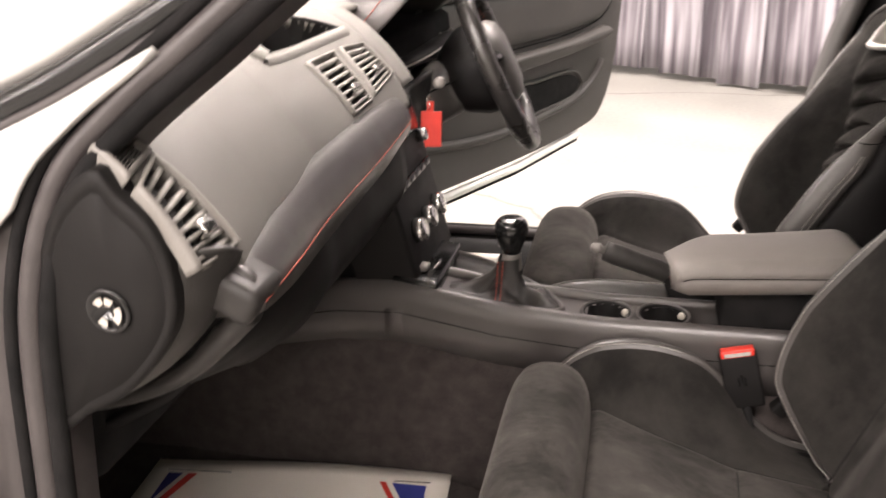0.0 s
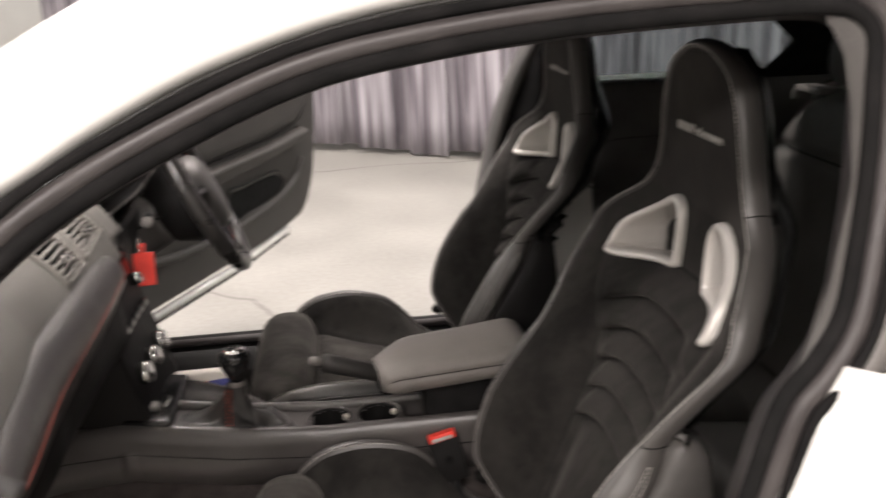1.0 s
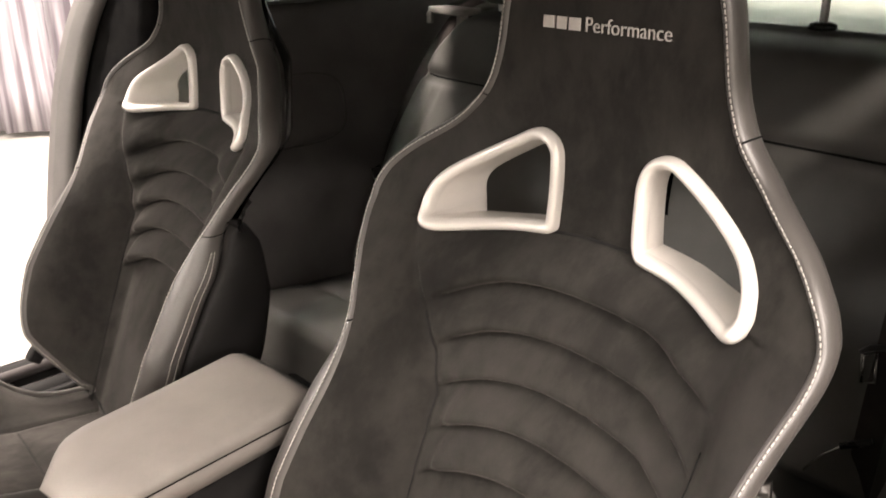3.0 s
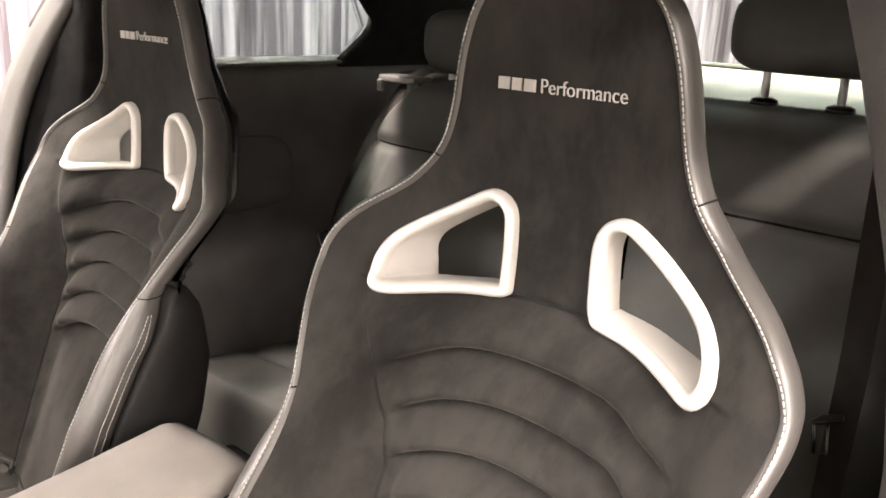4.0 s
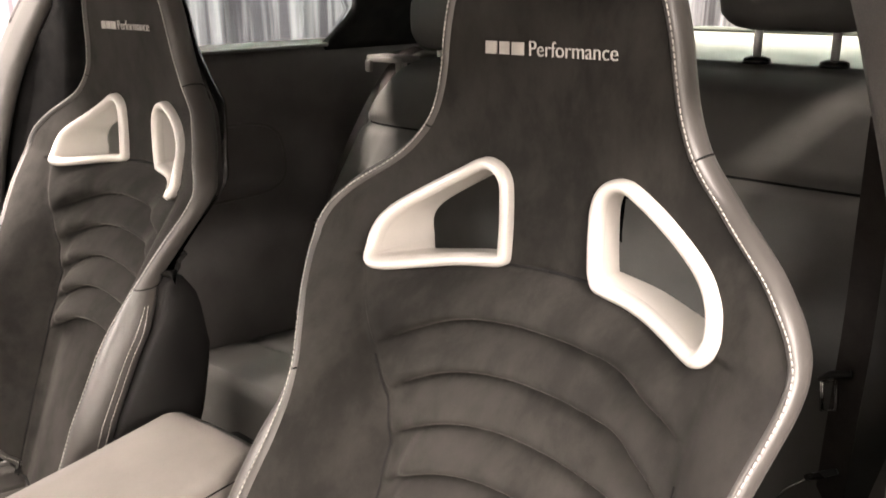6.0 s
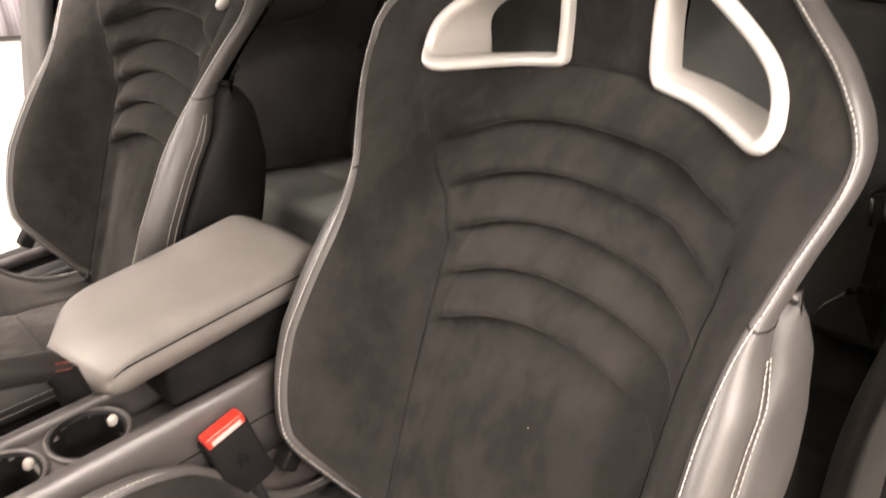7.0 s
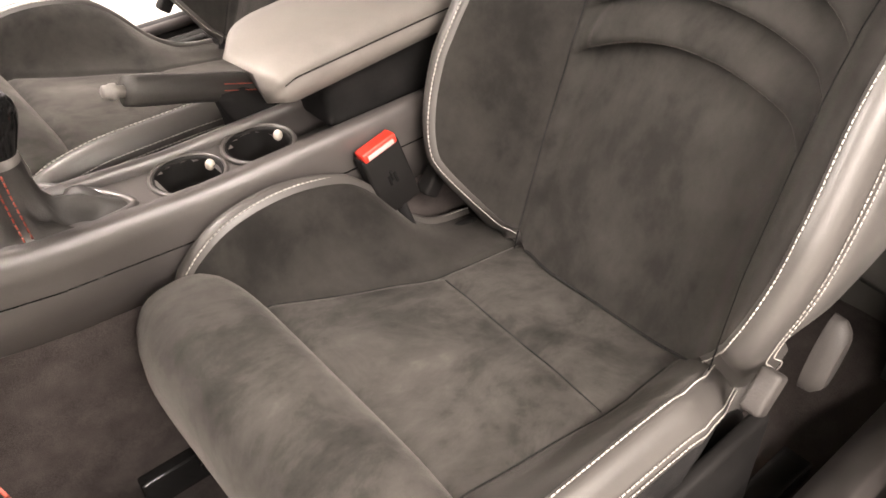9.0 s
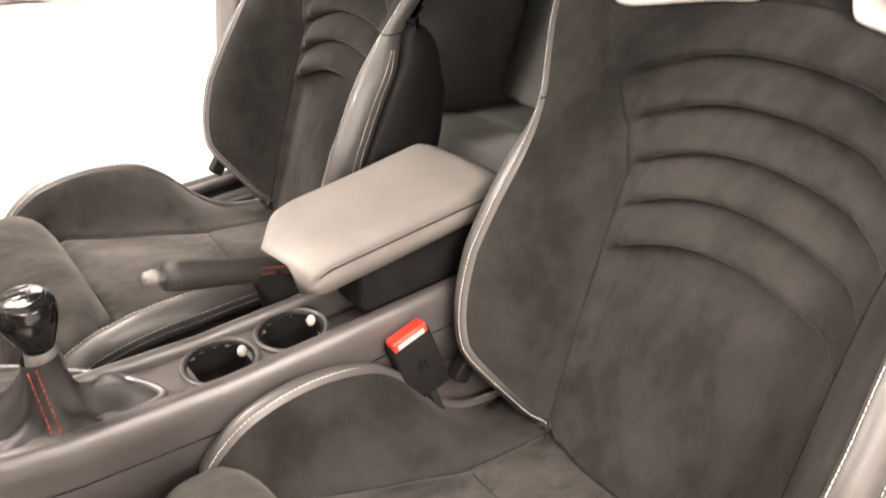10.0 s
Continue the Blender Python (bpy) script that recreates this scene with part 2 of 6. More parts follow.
SOFT = surface("soft_dash", (0.082, 0.078, 0.069), (0.102, 0.097, 0.086), 0.6, 10, 900, 0.35, rough2=0.7, depth=0.0006)
DOOR_PANEL = surface("door_panel", (0.036, 0.033, 0.031), (0.050, 0.046, 0.043), 0.5, 14, 500, 0.4, rough2=0.6, depth=0.0006, spec=0.35)
SATIN_SHELF = surface("shelf_felt", (0.115, 0.120, 0.102), (0.15, 0.155, 0.134), 0.8, 20, 700, 0.4, fine_mix=0.5)
GLOSS = surface("gloss_black", (0.008, 0.008, 0.008), (0.014, 0.014, 0.014), 0.12, 20, 200, 0.02, rough2=0.2)
RUBBER = surface("rubber_seal", (0.040, 0.035, 0.035), (0.062, 0.055, 0.054), 0.38, 25, 500, 0.2, rough2=0.55, depth=0.0006)
WEBBING = surface("belt_webbing", (0.030, 0.024, 0.022), (0.052, 0.044, 0.040), 0.7, 30, 900, 0.5, fine_mix=0.5, depth=0.0008, spec=0.2)
CARPET = surface("carpet", (0.036, 0.0305, 0.029), (0.082, 0.071, 0.067), 0.95, 40, 1100, 0.8, fine_mix=0.6, depth=0.002, spec=0.1)
LINER = surface("black_headliner", (0.010, 0.010, 0.010), (0.018, 0.017, 0.017), 0.95, 30, 900, 0.4, spec=0.1)
RED = surface("red_plastic", (0.72, 0.035, 0.022), (0.82, 0.05, 0.03), 0.35, 30, 400, 0.05)
CHROME = surface("chrome", (0.75, 0.74, 0.72), (0.85, 0.84, 0.82), 0.12, 30, 300, 0.02, metal=1.0, rough2=0.22)
PAINT = surface("white_paint", (0.78, 0.77, 0.74), (0.82, 0.81, 0.78), 0.25, 5, 300, 0.02, coat=0.6)
CONCRETE = surface("concrete", (0.27, 0.26, 0.24), (0.36, 0.345, 0.32), 0.45, 1.6, 45, 0.15, rough2=0.7, fine_mix=0.4)


def cracks(m, scale, width, tone):
    """Thin wandering cracks over a surface."""
    nt = m.node_tree
    b = nt.nodes["Principled BSDF"]
    old = b.inputs["Base Color"].links[0].from_socket
    co = nt.nodes.new("ShaderNodeTexCoord")
    warp = nt.nodes.new("ShaderNodeTexNoise")
    warp.inputs["Scale"].default_value, warp.inputs["Detail"].default_value = 1.3, 6
    add = nt.nodes.new("ShaderNodeMix")
    add.data_type = "VECTOR"
    add.inputs[0].default_value = 0.35
    nt.links.new(co.outputs["Object"], warp.inputs["Vector"])
    nt.links.new(co.outputs["Object"], add.inputs[4])
    nt.links.new(warp.outputs[1], add.inputs[5])
    vor = nt.nodes.new("ShaderNodeTexVoronoi")
    vor.feature = "DISTANCE_TO_EDGE"
    vor.inputs["Scale"].default_value = scale
    nt.links.new(add.outputs[1], vor.inputs["Vector"])
    rng = nt.nodes.new("ShaderNodeMapRange")
    rng.inputs[1].default_value, rng.inputs[2].default_value = 0.0, width
    rng.inputs[3].default_value, rng.inputs[4].default_value = 0.8, 0.0
    nt.links.new(vor.outputs["Distance"], rng.inputs[0])
    mix = nt.nodes.new("ShaderNodeMix")
    mix.data_type = "RGBA"
    mix.inputs[7].default_value = (*tone, 1)
    nt.links.new(rng.outputs[0], mix.inputs[0])
    nt.links.new(old, mix.inputs[6])
    nt.links.new(mix.outputs[2], b.inputs["Base Color"])


cracks(CONCRETE, 0.6, 0.006, (0.14, 0.13, 0.12))
WALL = surface("hall_wall", (0.52, 0.50, 0.47), (0.60, 0.58, 0.55), 0.8, 1.2, 40, 0.1)
PAPER = surface("paper", (0.84, 0.79, 0.71), (0.90, 0.85, 0.77), 0.7, 8, 300, 0.1)
INK_BLUE = surface("blue_ink", (0.035, 0.045, 0.22), (0.05, 0.06, 0.28), 0.5, 20, 300, 0.05)
INK_RED = surface("red_ink", (0.62, 0.05, 0.04), (0.7, 0.07, 0.05), 0.5, 20, 300, 0.05)
GREY_PLASTIC = surface("grey_plastic", (0.16, 0.15, 0.14), (0.22, 0.205, 0.19), 0.45, 20, 600, 0.2, rough2=0.55)
BUTTON = surface("beige_rubber", (0.45, 0.42, 0.37), (0.55, 0.51, 0.45), 0.5, 30, 300, 0.05)
DISPLAY = surface("red_display", (0.30, 0.012, 0.012), (0.42, 0.02, 0.02), 0.2, 60, 300, 0.02)
GLASS = glass("clear_glass")
REAR_GLASS = glass("rear_glass", (0.66, 0.72, 0.72))
TINTED = glass("tinted_glass", (0.26, 0.31, 0.31))
DARK_GLASS = surface("dark_glass", (0.12, 0.12, 0.115), (0.16, 0.16, 0.152), 0.06, 5, 100, 0.0, spec=0.8)


def pvc():
    m = bpy.data.materials.new("pvc_strip")
    m.use_nodes = True
    nt = m.node_tree
    b = nt.nodes["Principled BSDF"]
    co = nt.nodes.new("ShaderNodeTexCoord")
    mp = nt.nodes.new("ShaderNodeMapping")
    # upright streaks in the colour imitate highlights and shade on the folds
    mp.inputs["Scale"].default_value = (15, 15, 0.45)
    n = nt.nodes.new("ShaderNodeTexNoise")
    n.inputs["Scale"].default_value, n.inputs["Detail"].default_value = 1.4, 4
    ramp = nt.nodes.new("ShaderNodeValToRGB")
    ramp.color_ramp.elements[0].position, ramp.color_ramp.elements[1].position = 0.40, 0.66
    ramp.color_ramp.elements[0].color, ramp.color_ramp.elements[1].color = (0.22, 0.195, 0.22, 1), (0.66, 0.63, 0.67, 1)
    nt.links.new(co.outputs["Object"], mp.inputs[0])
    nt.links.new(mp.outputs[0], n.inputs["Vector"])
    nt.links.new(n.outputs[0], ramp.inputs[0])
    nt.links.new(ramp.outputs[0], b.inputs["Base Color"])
    b.inputs["Roughness"].default_value = 0.09
    b.inputs["Transmission Weight"].default_value = 0.40
    b.inputs["IOR"].default_value = 1.15
    return m


PVC = pvc()

# ---- the hall ----
def hall():
    bm = bmesh.new()
    box(bm, (-9, -9, -0.2), (12, 12, 0))
    tagged(part("floor", bm, CONCRETE, None, smooth=False), "pale grey polished concrete hall floor with fine cracks", "floor", kind="structure")
    bm = bmesh.new()
    box(bm, (-9, -9, 4.3), (12, 12, 4.5))
    tagged(part("ceiling", bm, WALL, None, smooth=False), "white painted hall ceiling", "ceiling", kind="structure")
    for nm, lo, hi in (("wall_front", (-9, -9, 0), (-8.8, 12, 4.3)), ("wall_back", (11.8, -9, 0), (12, 12, 4.3)),
                       ("wall_near", (-8.8, -9, 0), (11.8, -8.8, 4.3)), ("wall_far", (-8.8, 11.8, 0), (11.8, 12, 4.3))):
        bm = bmesh.new()
        box(bm, lo, hi)
        tagged(part(nm, bm, WALL, None, smooth=False), "white painted plain hall wall", "wall", kind="structure")


hall()


def strip_curtain():
    """Clear PVC strips that overlap along a slanting rail."""
    a, b = Vector((-2.2, 6.40, 0)), Vector((5.6, 1.62, 0))
    d = (b - a).normalized()
    n = Vector((-d.y, d.x, 0))
    root = thing("strip_curtain", (a + b) / 2, "hanging curtain of clear violet-tinted plastic strips", "curtain")
    bm = bmesh.new()
    tube(bm, [a + Vector((0, 0, 3.6)), b + Vector((0, 0, 3.6))], 0.04, 10)
    part("rail", bm, CHROME, root, "steel hanging rail")
    rnd = random.Random(4)
    total = (b - a).length
    k, s = 0, 0.0
    while s < total:
        w = 0.30
        low = 0.015 + rnd.random() * 0.05
        bow = 0.02 + 0.03 * rnd.random()
        ph = rnd.random() * 6
        bm = bmesh.new()
        lift = 0.03 if k % 2 else -0.03
        sheet(bm, lambda u, v: a + d * (s + u * w) + n * (lift + bow * math.sin(u * 3.1416) + 0.012 * math.sin(v * 3 + ph)) + Vector((0, 0, v)),
              span(0, 1, 8), span(low, 3.6, 14))
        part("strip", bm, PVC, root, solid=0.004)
        s += w * 0.72
        k += 1


strip_curtain()

# ---- the car's body ----
car = thing("car", (0.4, 0, 0), "white two-door coupe with its doors open", "car")


def tumble(z):
    d = (-0.80 + (z - 0.9) * 0.42) + 0.779
    return -0.779 + 0.5 * (d + math.sqrt(d * d + 0.0006))


# rim of the passenger's door opening, from the foot of the hinge pillar over the roof to the sill
RIM_XZ = [(-0.19, 0.36), (-0.185, 0.60), (-0.165, 0.80), (-0.150, 0.90), (-0.125, 0.972), (-0.088, 1.014), (-0.03, 1.060), (0.042, 1.116), (0.13, 1.162), (0.234, 1.203), (0.33, 1.222),
          (0.45, 1.235), (0.58, 1.241), (0.662, 1.242), (0.690, 1.236), (0.703, 1.218), (0.697, 1.18), (0.684, 1.120), (0.668, 1.065), (0.648, 1.008), (0.622, 0.974), (0.594, 0.945), (0.572, 0.88), (0.54, 0.75), (0.522, 0.60), (0.51, 0.42)]
RIM_PATH = smooth_path([(x, tumble(z), z) for x, z in RIM_XZ], 5)
OUT = Vector((0, -1, 0.42)).normalized()


def ring(r, n, co=0.0, cs=0.0, flat=1.0):
    return [(co + r * math.cos(2 * math.pi * k / n), cs + r * flat * math.sin(2 * math.pi * k / n)) for k in range(n)]


# the windscreen pillar runs on forward where the door rim turns down
PILLAR = smooth_path([(x, tumble(z) + .004, z) for x, z in ((-0.62, .935), (-0.40, .968), (-0.25, 1.000), (-0.171, 1.030), (-0.124, 1.052), (-0.045, 1.096), (0.035, 1.138), (0.091, 1.170), (0.168, 1.206), (0.266, 1.236),
                                                         (0.36, 1.252), (0.48, 1.264), (0.60, 1.268), (0.72, 1.262))], 5)


def side_frame():
    bm = bmesh.new()
    strip(bm, RIM_PATH, ring(0.0075, 10, 0.001, -0.008), OUT)
    part("door_seal", bm, LINER, car, "black rubber door seal")
    bm = bmesh.new()
    strip(bm, RIM_PATH, [(0.004, -0.05), (0.006, -0.004), (0.010, 0.002), (0.016, 0.003), (0.021, 0.0), (0.023, -0.006), (0.026, -0.05)], OUT)
    part("inner_frame", bm, RUBBER, car, "grey rubber frame seal")
    bm = bmesh.new()
    strip(bm, RIM_PATH, ring(0.005, 10, 0.027, -0.001), OUT)
    part("outer_seal", bm, LINER, car)
    hinge_side = [q for q in RIM_PATH if q.x < -0.10 and q.z < 0.95]
    bm = bmesh.new()
    strip(bm, hinge_side, [(0.026, -0.06), (0.029, -0.006), (0.050, -0.003), (0.082, -0.008), (0.088, -0.06)], OUT)
    part("hinge_pillar_trim", bm, RUBBER, car, "dark hinge pillar trim")
    low = [q for q in RIM_PATH if q.x > 0.5 and q.z < 0.90]
    bm = bmesh.new()
    strip(bm, low, [(0.022, -0.06), (0.027, -0.012), (0.032, -0.012), (0.035, -0.06)], OUT)
    part("rear_frame_trim", bm, RUBBER, car)
    # same seal as the inner frame; the light on it is a paler material
    upright = [q for q in RIM_PATH if q.x > 0.6 and 0.972 < q.z < 1.225]
    bm = bmesh.new()
    strip(bm, upright, [(0.027, -0.06), (0.029, -0.006), (0.034, -0.001), (0.046, -0.001), (0.050, -0.007), (0.052, -0.06)], OUT)
    part("rear_frame_band", bm, GREY_PLASTIC, car, "frame seal beside the quarter window, lightened as if lit")
    # windscreen pillar and roof strip
    bm = bmesh.new()
    strip(bm, PILLAR, [(-0.014, -0.04), (-0.013, -0.006), (-0.009, 0.001), (-0.002, 0.004), (0.006, 0.002), (0.010, -0.006), (0.011, -0.04)], OUT)
    part("pillar_strip", bm, GLOSS, car, "gloss black pillar and roof strip")
    bm = bmesh.new()
    strip(bm, PILLAR, ring(0.0045, 8, -0.015, -0.002), OUT)
    part("pillar_bead", bm, RUBBER, car)
    bm = bmesh.new()
    strip(bm, PILLAR, [(0.012, -0.05), (0.012, -0.003), (0.018, 0.004), (0.05, -0.002), (0.10, -0.025), (0.135, -0.07), (0.138, -0.12)], OUT)
    part("roof_side", bm, PAINT, car, "white painted roof side")
    # white panel between the pillar and the front edge of the door
    bm = bmesh.new()
    front = [q for q in RIM_PATH if q.x < -0.02]
    line = lambda x: ip(x, [-.62, -.40, -.25, -.171, -.124, -.045], [.935, .968, 1.0, 1.03, 1.052, 1.096]) - .020
    rows = []
    for q in front:
        ring_row = []
        for k in span(0, 1, 8):
            x = q.x - ip(q.z, [.86, .96], [.092, .030]) - .42 * k
            ring_row.append(Vector((x, tumble(q.z) - .008 - .03 * k, min(q.z + .004, line(x)))))
        rows.append(ring_row)
    loft(bm, rows, closed=False)
    part("front_wing_edge", bm, PAINT, car, "white painted wing edge", solid=.006)


side_frame()


def body_shell():
    # roof: white skin and black headliner below it
    def roof_z(x, y):
        return ip(x, [0.1, 0.22, 0.4, 0.7, 1.2, 1.7], [1.28, 1.325, 1.355, 1.37, 1.35, 1.27]) - 0.085 * (abs(y) / 0.66) ** 3
    bm = bmesh.new()
    sheet(bm, lambda x, y: Vector((x, y, roof_z(x, y))), span(0.12, 1.7, 24), span(-0.60, 0.60, 20))
    part("roof", bm, PAINT, car, "white painted roof", solid=0.012, offset=1)
    bm = bmesh.new()
    sheet(bm, lambda x, y: Vector((x, y, roof_z(x, y) - 0.03)), span(0.14, 1.72, 24), span(-0.63, 0.63, 20))
    part("headliner", bm, LINER, car, "black cloth headliner", solid=0.01)
    # windscreen between the pillars
    bm = bmesh.new()
    sheet(bm, lambda y, v: Vector((0.12 - 0.80 * v - 0.10 * (1 - (y / 0.6) ** 2), y * (1 + 0.13 * v), ip(v, [0, 0.5, 1], [1.245, 1.135, 0.985]) - 0.02 * (y / 0.6) ** 2)), span(-0.60, 0.60, 16), span(0, 1, 10))
    ob = part("windscreen", bm, GLASS, car, "clear windscreen", solid=0.005)
    ob.visible_shadow = False
    # front wings and bonnet
    bm = bmesh.new()
    sheet(bm, lambda x, y: Vector((x, y, ip(x, [-1.9, -1.5, -0.75], [0.72, 0.86, 0.97]) - 0.10 * (abs(y) / 0.84) ** 4)), span(-1.9, -0.76, 14), span(-0.84, 0.84, 18))
    part("bonnet", bm, PAINT, car, "white painted bonnet", solid=0.01)
    bm = bmesh.new()
    sheet(bm, lambda x, z: Vector((x, -0.86 - 0.02 * math.sin((z - 0.3) * 4), z)), span(-1.9, -0.30, 10), span(0.25, 0.90, 8))
    part("front_wing", bm, PAINT, car, solid=0.01)
    bm = bmesh.new()
    sheet(bm, lambda x, z: Vector((x, 0.86 + 0.02 * math.sin((z - 0.3) * 4), z)), span(-1.9, -0.36, 10), span(0.25, 0.90, 8))
    part("front_wing", bm, PAINT, car, solid=0.01)
    # rear flank on the passenger's side
    def flank(z):
        return -0.785 - 0.065 * ss(1.0, 0.60, z)
    edge = lambda z: ip(z, [.30, .42, .60, .75, .87, .91, .955, .985], [.54, .545, .56, .572, .585, .597, .615, .645])
    for sgn in (1, -1):
        bm = bmesh.new()
        sheet(bm, lambda k, z: Vector((edge(z) + (.14 if sgn < 0 else 0) + (2.26 - edge(z)) * k * k, sgn * (flank(z) + .03 * (1 - ss(0, .03, k * k * 1.7))), z)), span(0, 1, 22), span(0.30, 0.972, 18))
        part("rear_flank", bm, PAINT, car, "white painted rear flank", solid=0.008)
    # quarter glass on the passenger's side
    bm = bmesh.new()
    sheet(bm, lambda u, v: Vector((ip(v, [0, 1], [0.690, 0.765]) + u * ip(v, [0, 1], [0.66, 0.43]), tumble(0.99 + 0.24 * v) - 0.004, 0.985 + 0.26 * v)), span(0, 1, 8), span(0, 1, 6))
    part("quarter_window", bm, DARK_GLASS, car, "dark quarter window", solid=0.005)
    bm = bmesh.new()
    tube(bm, [(0.71, tumble(0.97) - 0.010, 0.972), (1.36, tumble(0.97) - 0.010, 0.979)], 0.008, 8)
    part("chrome_strip", bm, CHROME, car, "chrome window strip")
    # sills
    for sgn, nm in ((-1, "sill"), (1, "sill")):
        bm = bmesh.new()
        prof = [(0.62, 0.20), (0.62, 0.34), (0.645, 0.375), (0.665, 0.385), (0.685, 0.372), (0.70, 0.380), (0.735, 0.392), (0.765, 0.385), (0.79, 0.34), (0.79, 0.20)]
        loft(bm, [[(x, sgn * a, b) for a, b in prof] for x in (-0.55, 0.78)], True, True)
        part(nm, bm, CONSOLE if sgn < 0 else PLASTIC, car, "dark plastic door sill trim", bevel=0.004)
        bm = bmesh.new()
        tube(bm, [(-0.5, sgn * 0.70, 0.392), (0.72, sgn * 0.70, 0.392)], 0.011, 8)
        part("sill_seal", bm, RUBBER, car, "rubber sill seal")
    # driver's side door frame
    path = smooth_path([(x + ip(z, [1.06, 1.12, 1.18, 1.24], [.026, .036, .053, .06]) * ss(.35, .50, x) - .16 * ss(-.04, -.16, x), -tumble(z), z) for x, z in RIM_XZ], 5)
    path = [q for q in path if q.z > 1.07 or q.x < .3]
    bm = bmesh.new()
    strip(bm, path, [(-0.004, -0.05), (-0.012, 0.0), (-0.03, 0.006), (-0.06, -0.004), (-0.065, -0.05)], Vector((0, 1, 0.42)).normalized())
    part("inner_frame", bm, PILLAR_TRIM, car, "grey pillar trim")
    bm = bmesh.new()
    strip(bm, path, ring(0.010, 10, -0.004, -0.01), Vector((0, 1, 0.42)).normalized())
    part("door_seal", bm, RUBBER, car)


body_shell()


PILLAR_B = ((0.52, 0.42), (0.535, 0.62), (0.565, 0.85), (0.595, 0.94), (0.612, 0.966), (0.640, 1.02), (0.670, 1.10), (0.676, 1.16), (0.676, 1.20), (0.66, 1.24))


PILLAR_D = ([.42, .62, .85, .94, 1.015, 1.073, 1.161, 1.24], [.56, .58, .625, .65, .674, .698, .74, .77])


def cabin():
    # floor pan with carpet, tunnel sides are the console's
    bm = bmesh.new()
    sheet(bm, lambda x, y: Vector((x, y, ip(x, [-0.85, -0.72, -0.62, 0.0, 0.05, 0.7, 0.75, 1.6], [0.42, 0.32, 0.285, 0.285, 0.235, 0.235, 0.30, 0.30]) + 0.003 * math.sin(x * 31 + y * 17))), span(-0.85, 1.6, 40), span(-0.66, 0.66, 24))
    tagged(part("carpet_floor", bm, CARPET, None, solid=0.02), "dark grey carpeted car floor", "carpet", kind="structure")
    bm = bmesh.new()
    box(bm, (-0.90, -0.80, 0.25), (-0.84, 0.80, 0.97))
    part("firewall", bm, CARPET, car, "dark carpeted footwell wall")
    # rear side panels under the quarter windows
    for sgn in (-1, 1):
        bm = bmesh.new()
        sheet(bm, lambda x, z: Vector((x, sgn * (0.66 - 0.05 * ss(0.95, 0.55, z) + 0.02 * ss(0.98, 1.02, z)), z)), span(0.87 if sgn > 0 else 0.75, 1.72, 24), span(0.30, 1.012, 24))
        part("rear_side_trim", bm, PILLAR_TRIM, car, "dark grained rear side trim panel", solid=0.02)
        bm = bmesh.new()
        oval = [(1.03 + .13 * math.copysign(abs(math.cos(a)) ** .6, math.cos(a)) * (1.0 if math.cos(a) > 0 else 1.4), .80 + .070 * math.copysign(abs(math.sin(a)) ** .6, math.sin(a))) for a in [2 * math.pi * j / 40 for j in range(40)]]
        tube(bm, [Vector((x, sgn * (0.640 - 0.05 * ss(0.95, 0.55, z)), z)) for x, z in oval], .003, 8, closed=True)
        part("side_pocket_seam", bm, REAR_LEATHER, car, "sewn edge of the side armrest")
        bm = bmesh.new()
        sheet(bm, lambda x, k: Vector((x, sgn * (0.64 + 0.05 * k), 1.012 + 0.006 * k)), span(0.82, 1.75, 16), span(0, 1, 4))
        part("window_ledge", bm, PILLAR_TRIM, car, solid=0.006)
        # C-pillar
        bm = bmesh.new()
        sheet(bm, lambda u, v: Vector((ip(v, [0, 0.35, 0.5, 1], [1.30, 1.345, 1.335, 1.19]) + u * ip(v, [0, 1], [0.50, 0.60]), sgn * (0.66 - 0.14 * v - 0.02 * u), 1.01 + 0.19 * v)), span(0, 1, 10), span(0, 1, 10))
        part("rear_pillar_trim", bm, LINER, car, "black rear pillar trim", solid=0.02)
        # pillar behind the door
        bm = bmesh.new()
        rows = []
        for x, z in PILLAR_B:
            shift = ip(z, [.42, .80, .90, 1.0, 1.2], [.22, .16, .11, .078, .09]) if sgn > 0 else 0.0
            x += shift
            if sgn > 0:
                x, shift = ip(z, PILLAR_D[0], PILLAR_D[1]) + .022, .0
            yo = -tumble(z)
            yi = ip(z, [.42, .76, .88, .966, 1.02, 1.107, 1.15, 1.24], [.665, .645, .628, .606, .590, .565, .552, .525])
            xi = ip(z, [.42, .70, .85, .95, 1.24], [.62, .66, .70, .732, .738]) + shift
            if sgn < 0:
                yi = ip(z, [.42, .76, .88, .966, 1.006, 1.045, 1.105, 1.152, 1.24], [.665, .645, .628, .603, .588, .574, .549, .527, .49])
                xi = ip(z, [.42, .70, .85, .95, 1.006, 1.045, 1.105, 1.152, 1.24], [.62, .66, .70, .735, .749, .759, .777, .793, .81])
            rows.append([Vector(q) for q in ((x + .002, sgn * (yo - .012), z), (x + .012, sgn * (yo - .03), z), (xi - .012, sgn * (yi + .006), z), (xi, sgn * yi, z), (xi + .02, sgn * (yi + .004), z),
                                             (xi + .10, sgn * (yi + .06), z), (xi + .06, sgn * (yo - .006), z))])
        loft(bm, rows, True, True)
        if sgn < 0:
            part("centre_pillar", bm, PILLAR_TRIM, car, "grained grey centre pillar trim")
        else:
            # blackened body that stands in for the shaded interior behind the pillar
            part("pillar_shade", bm, LINER, car, "black filler for the dark interior behind the pillar")
            bm = bmesh.new()
            rows = []
            for z in span(.42, 1.24, 28):
                x, yo = sm(z, PILLAR_D[0], PILLAR_D[1]), -tumble(z)
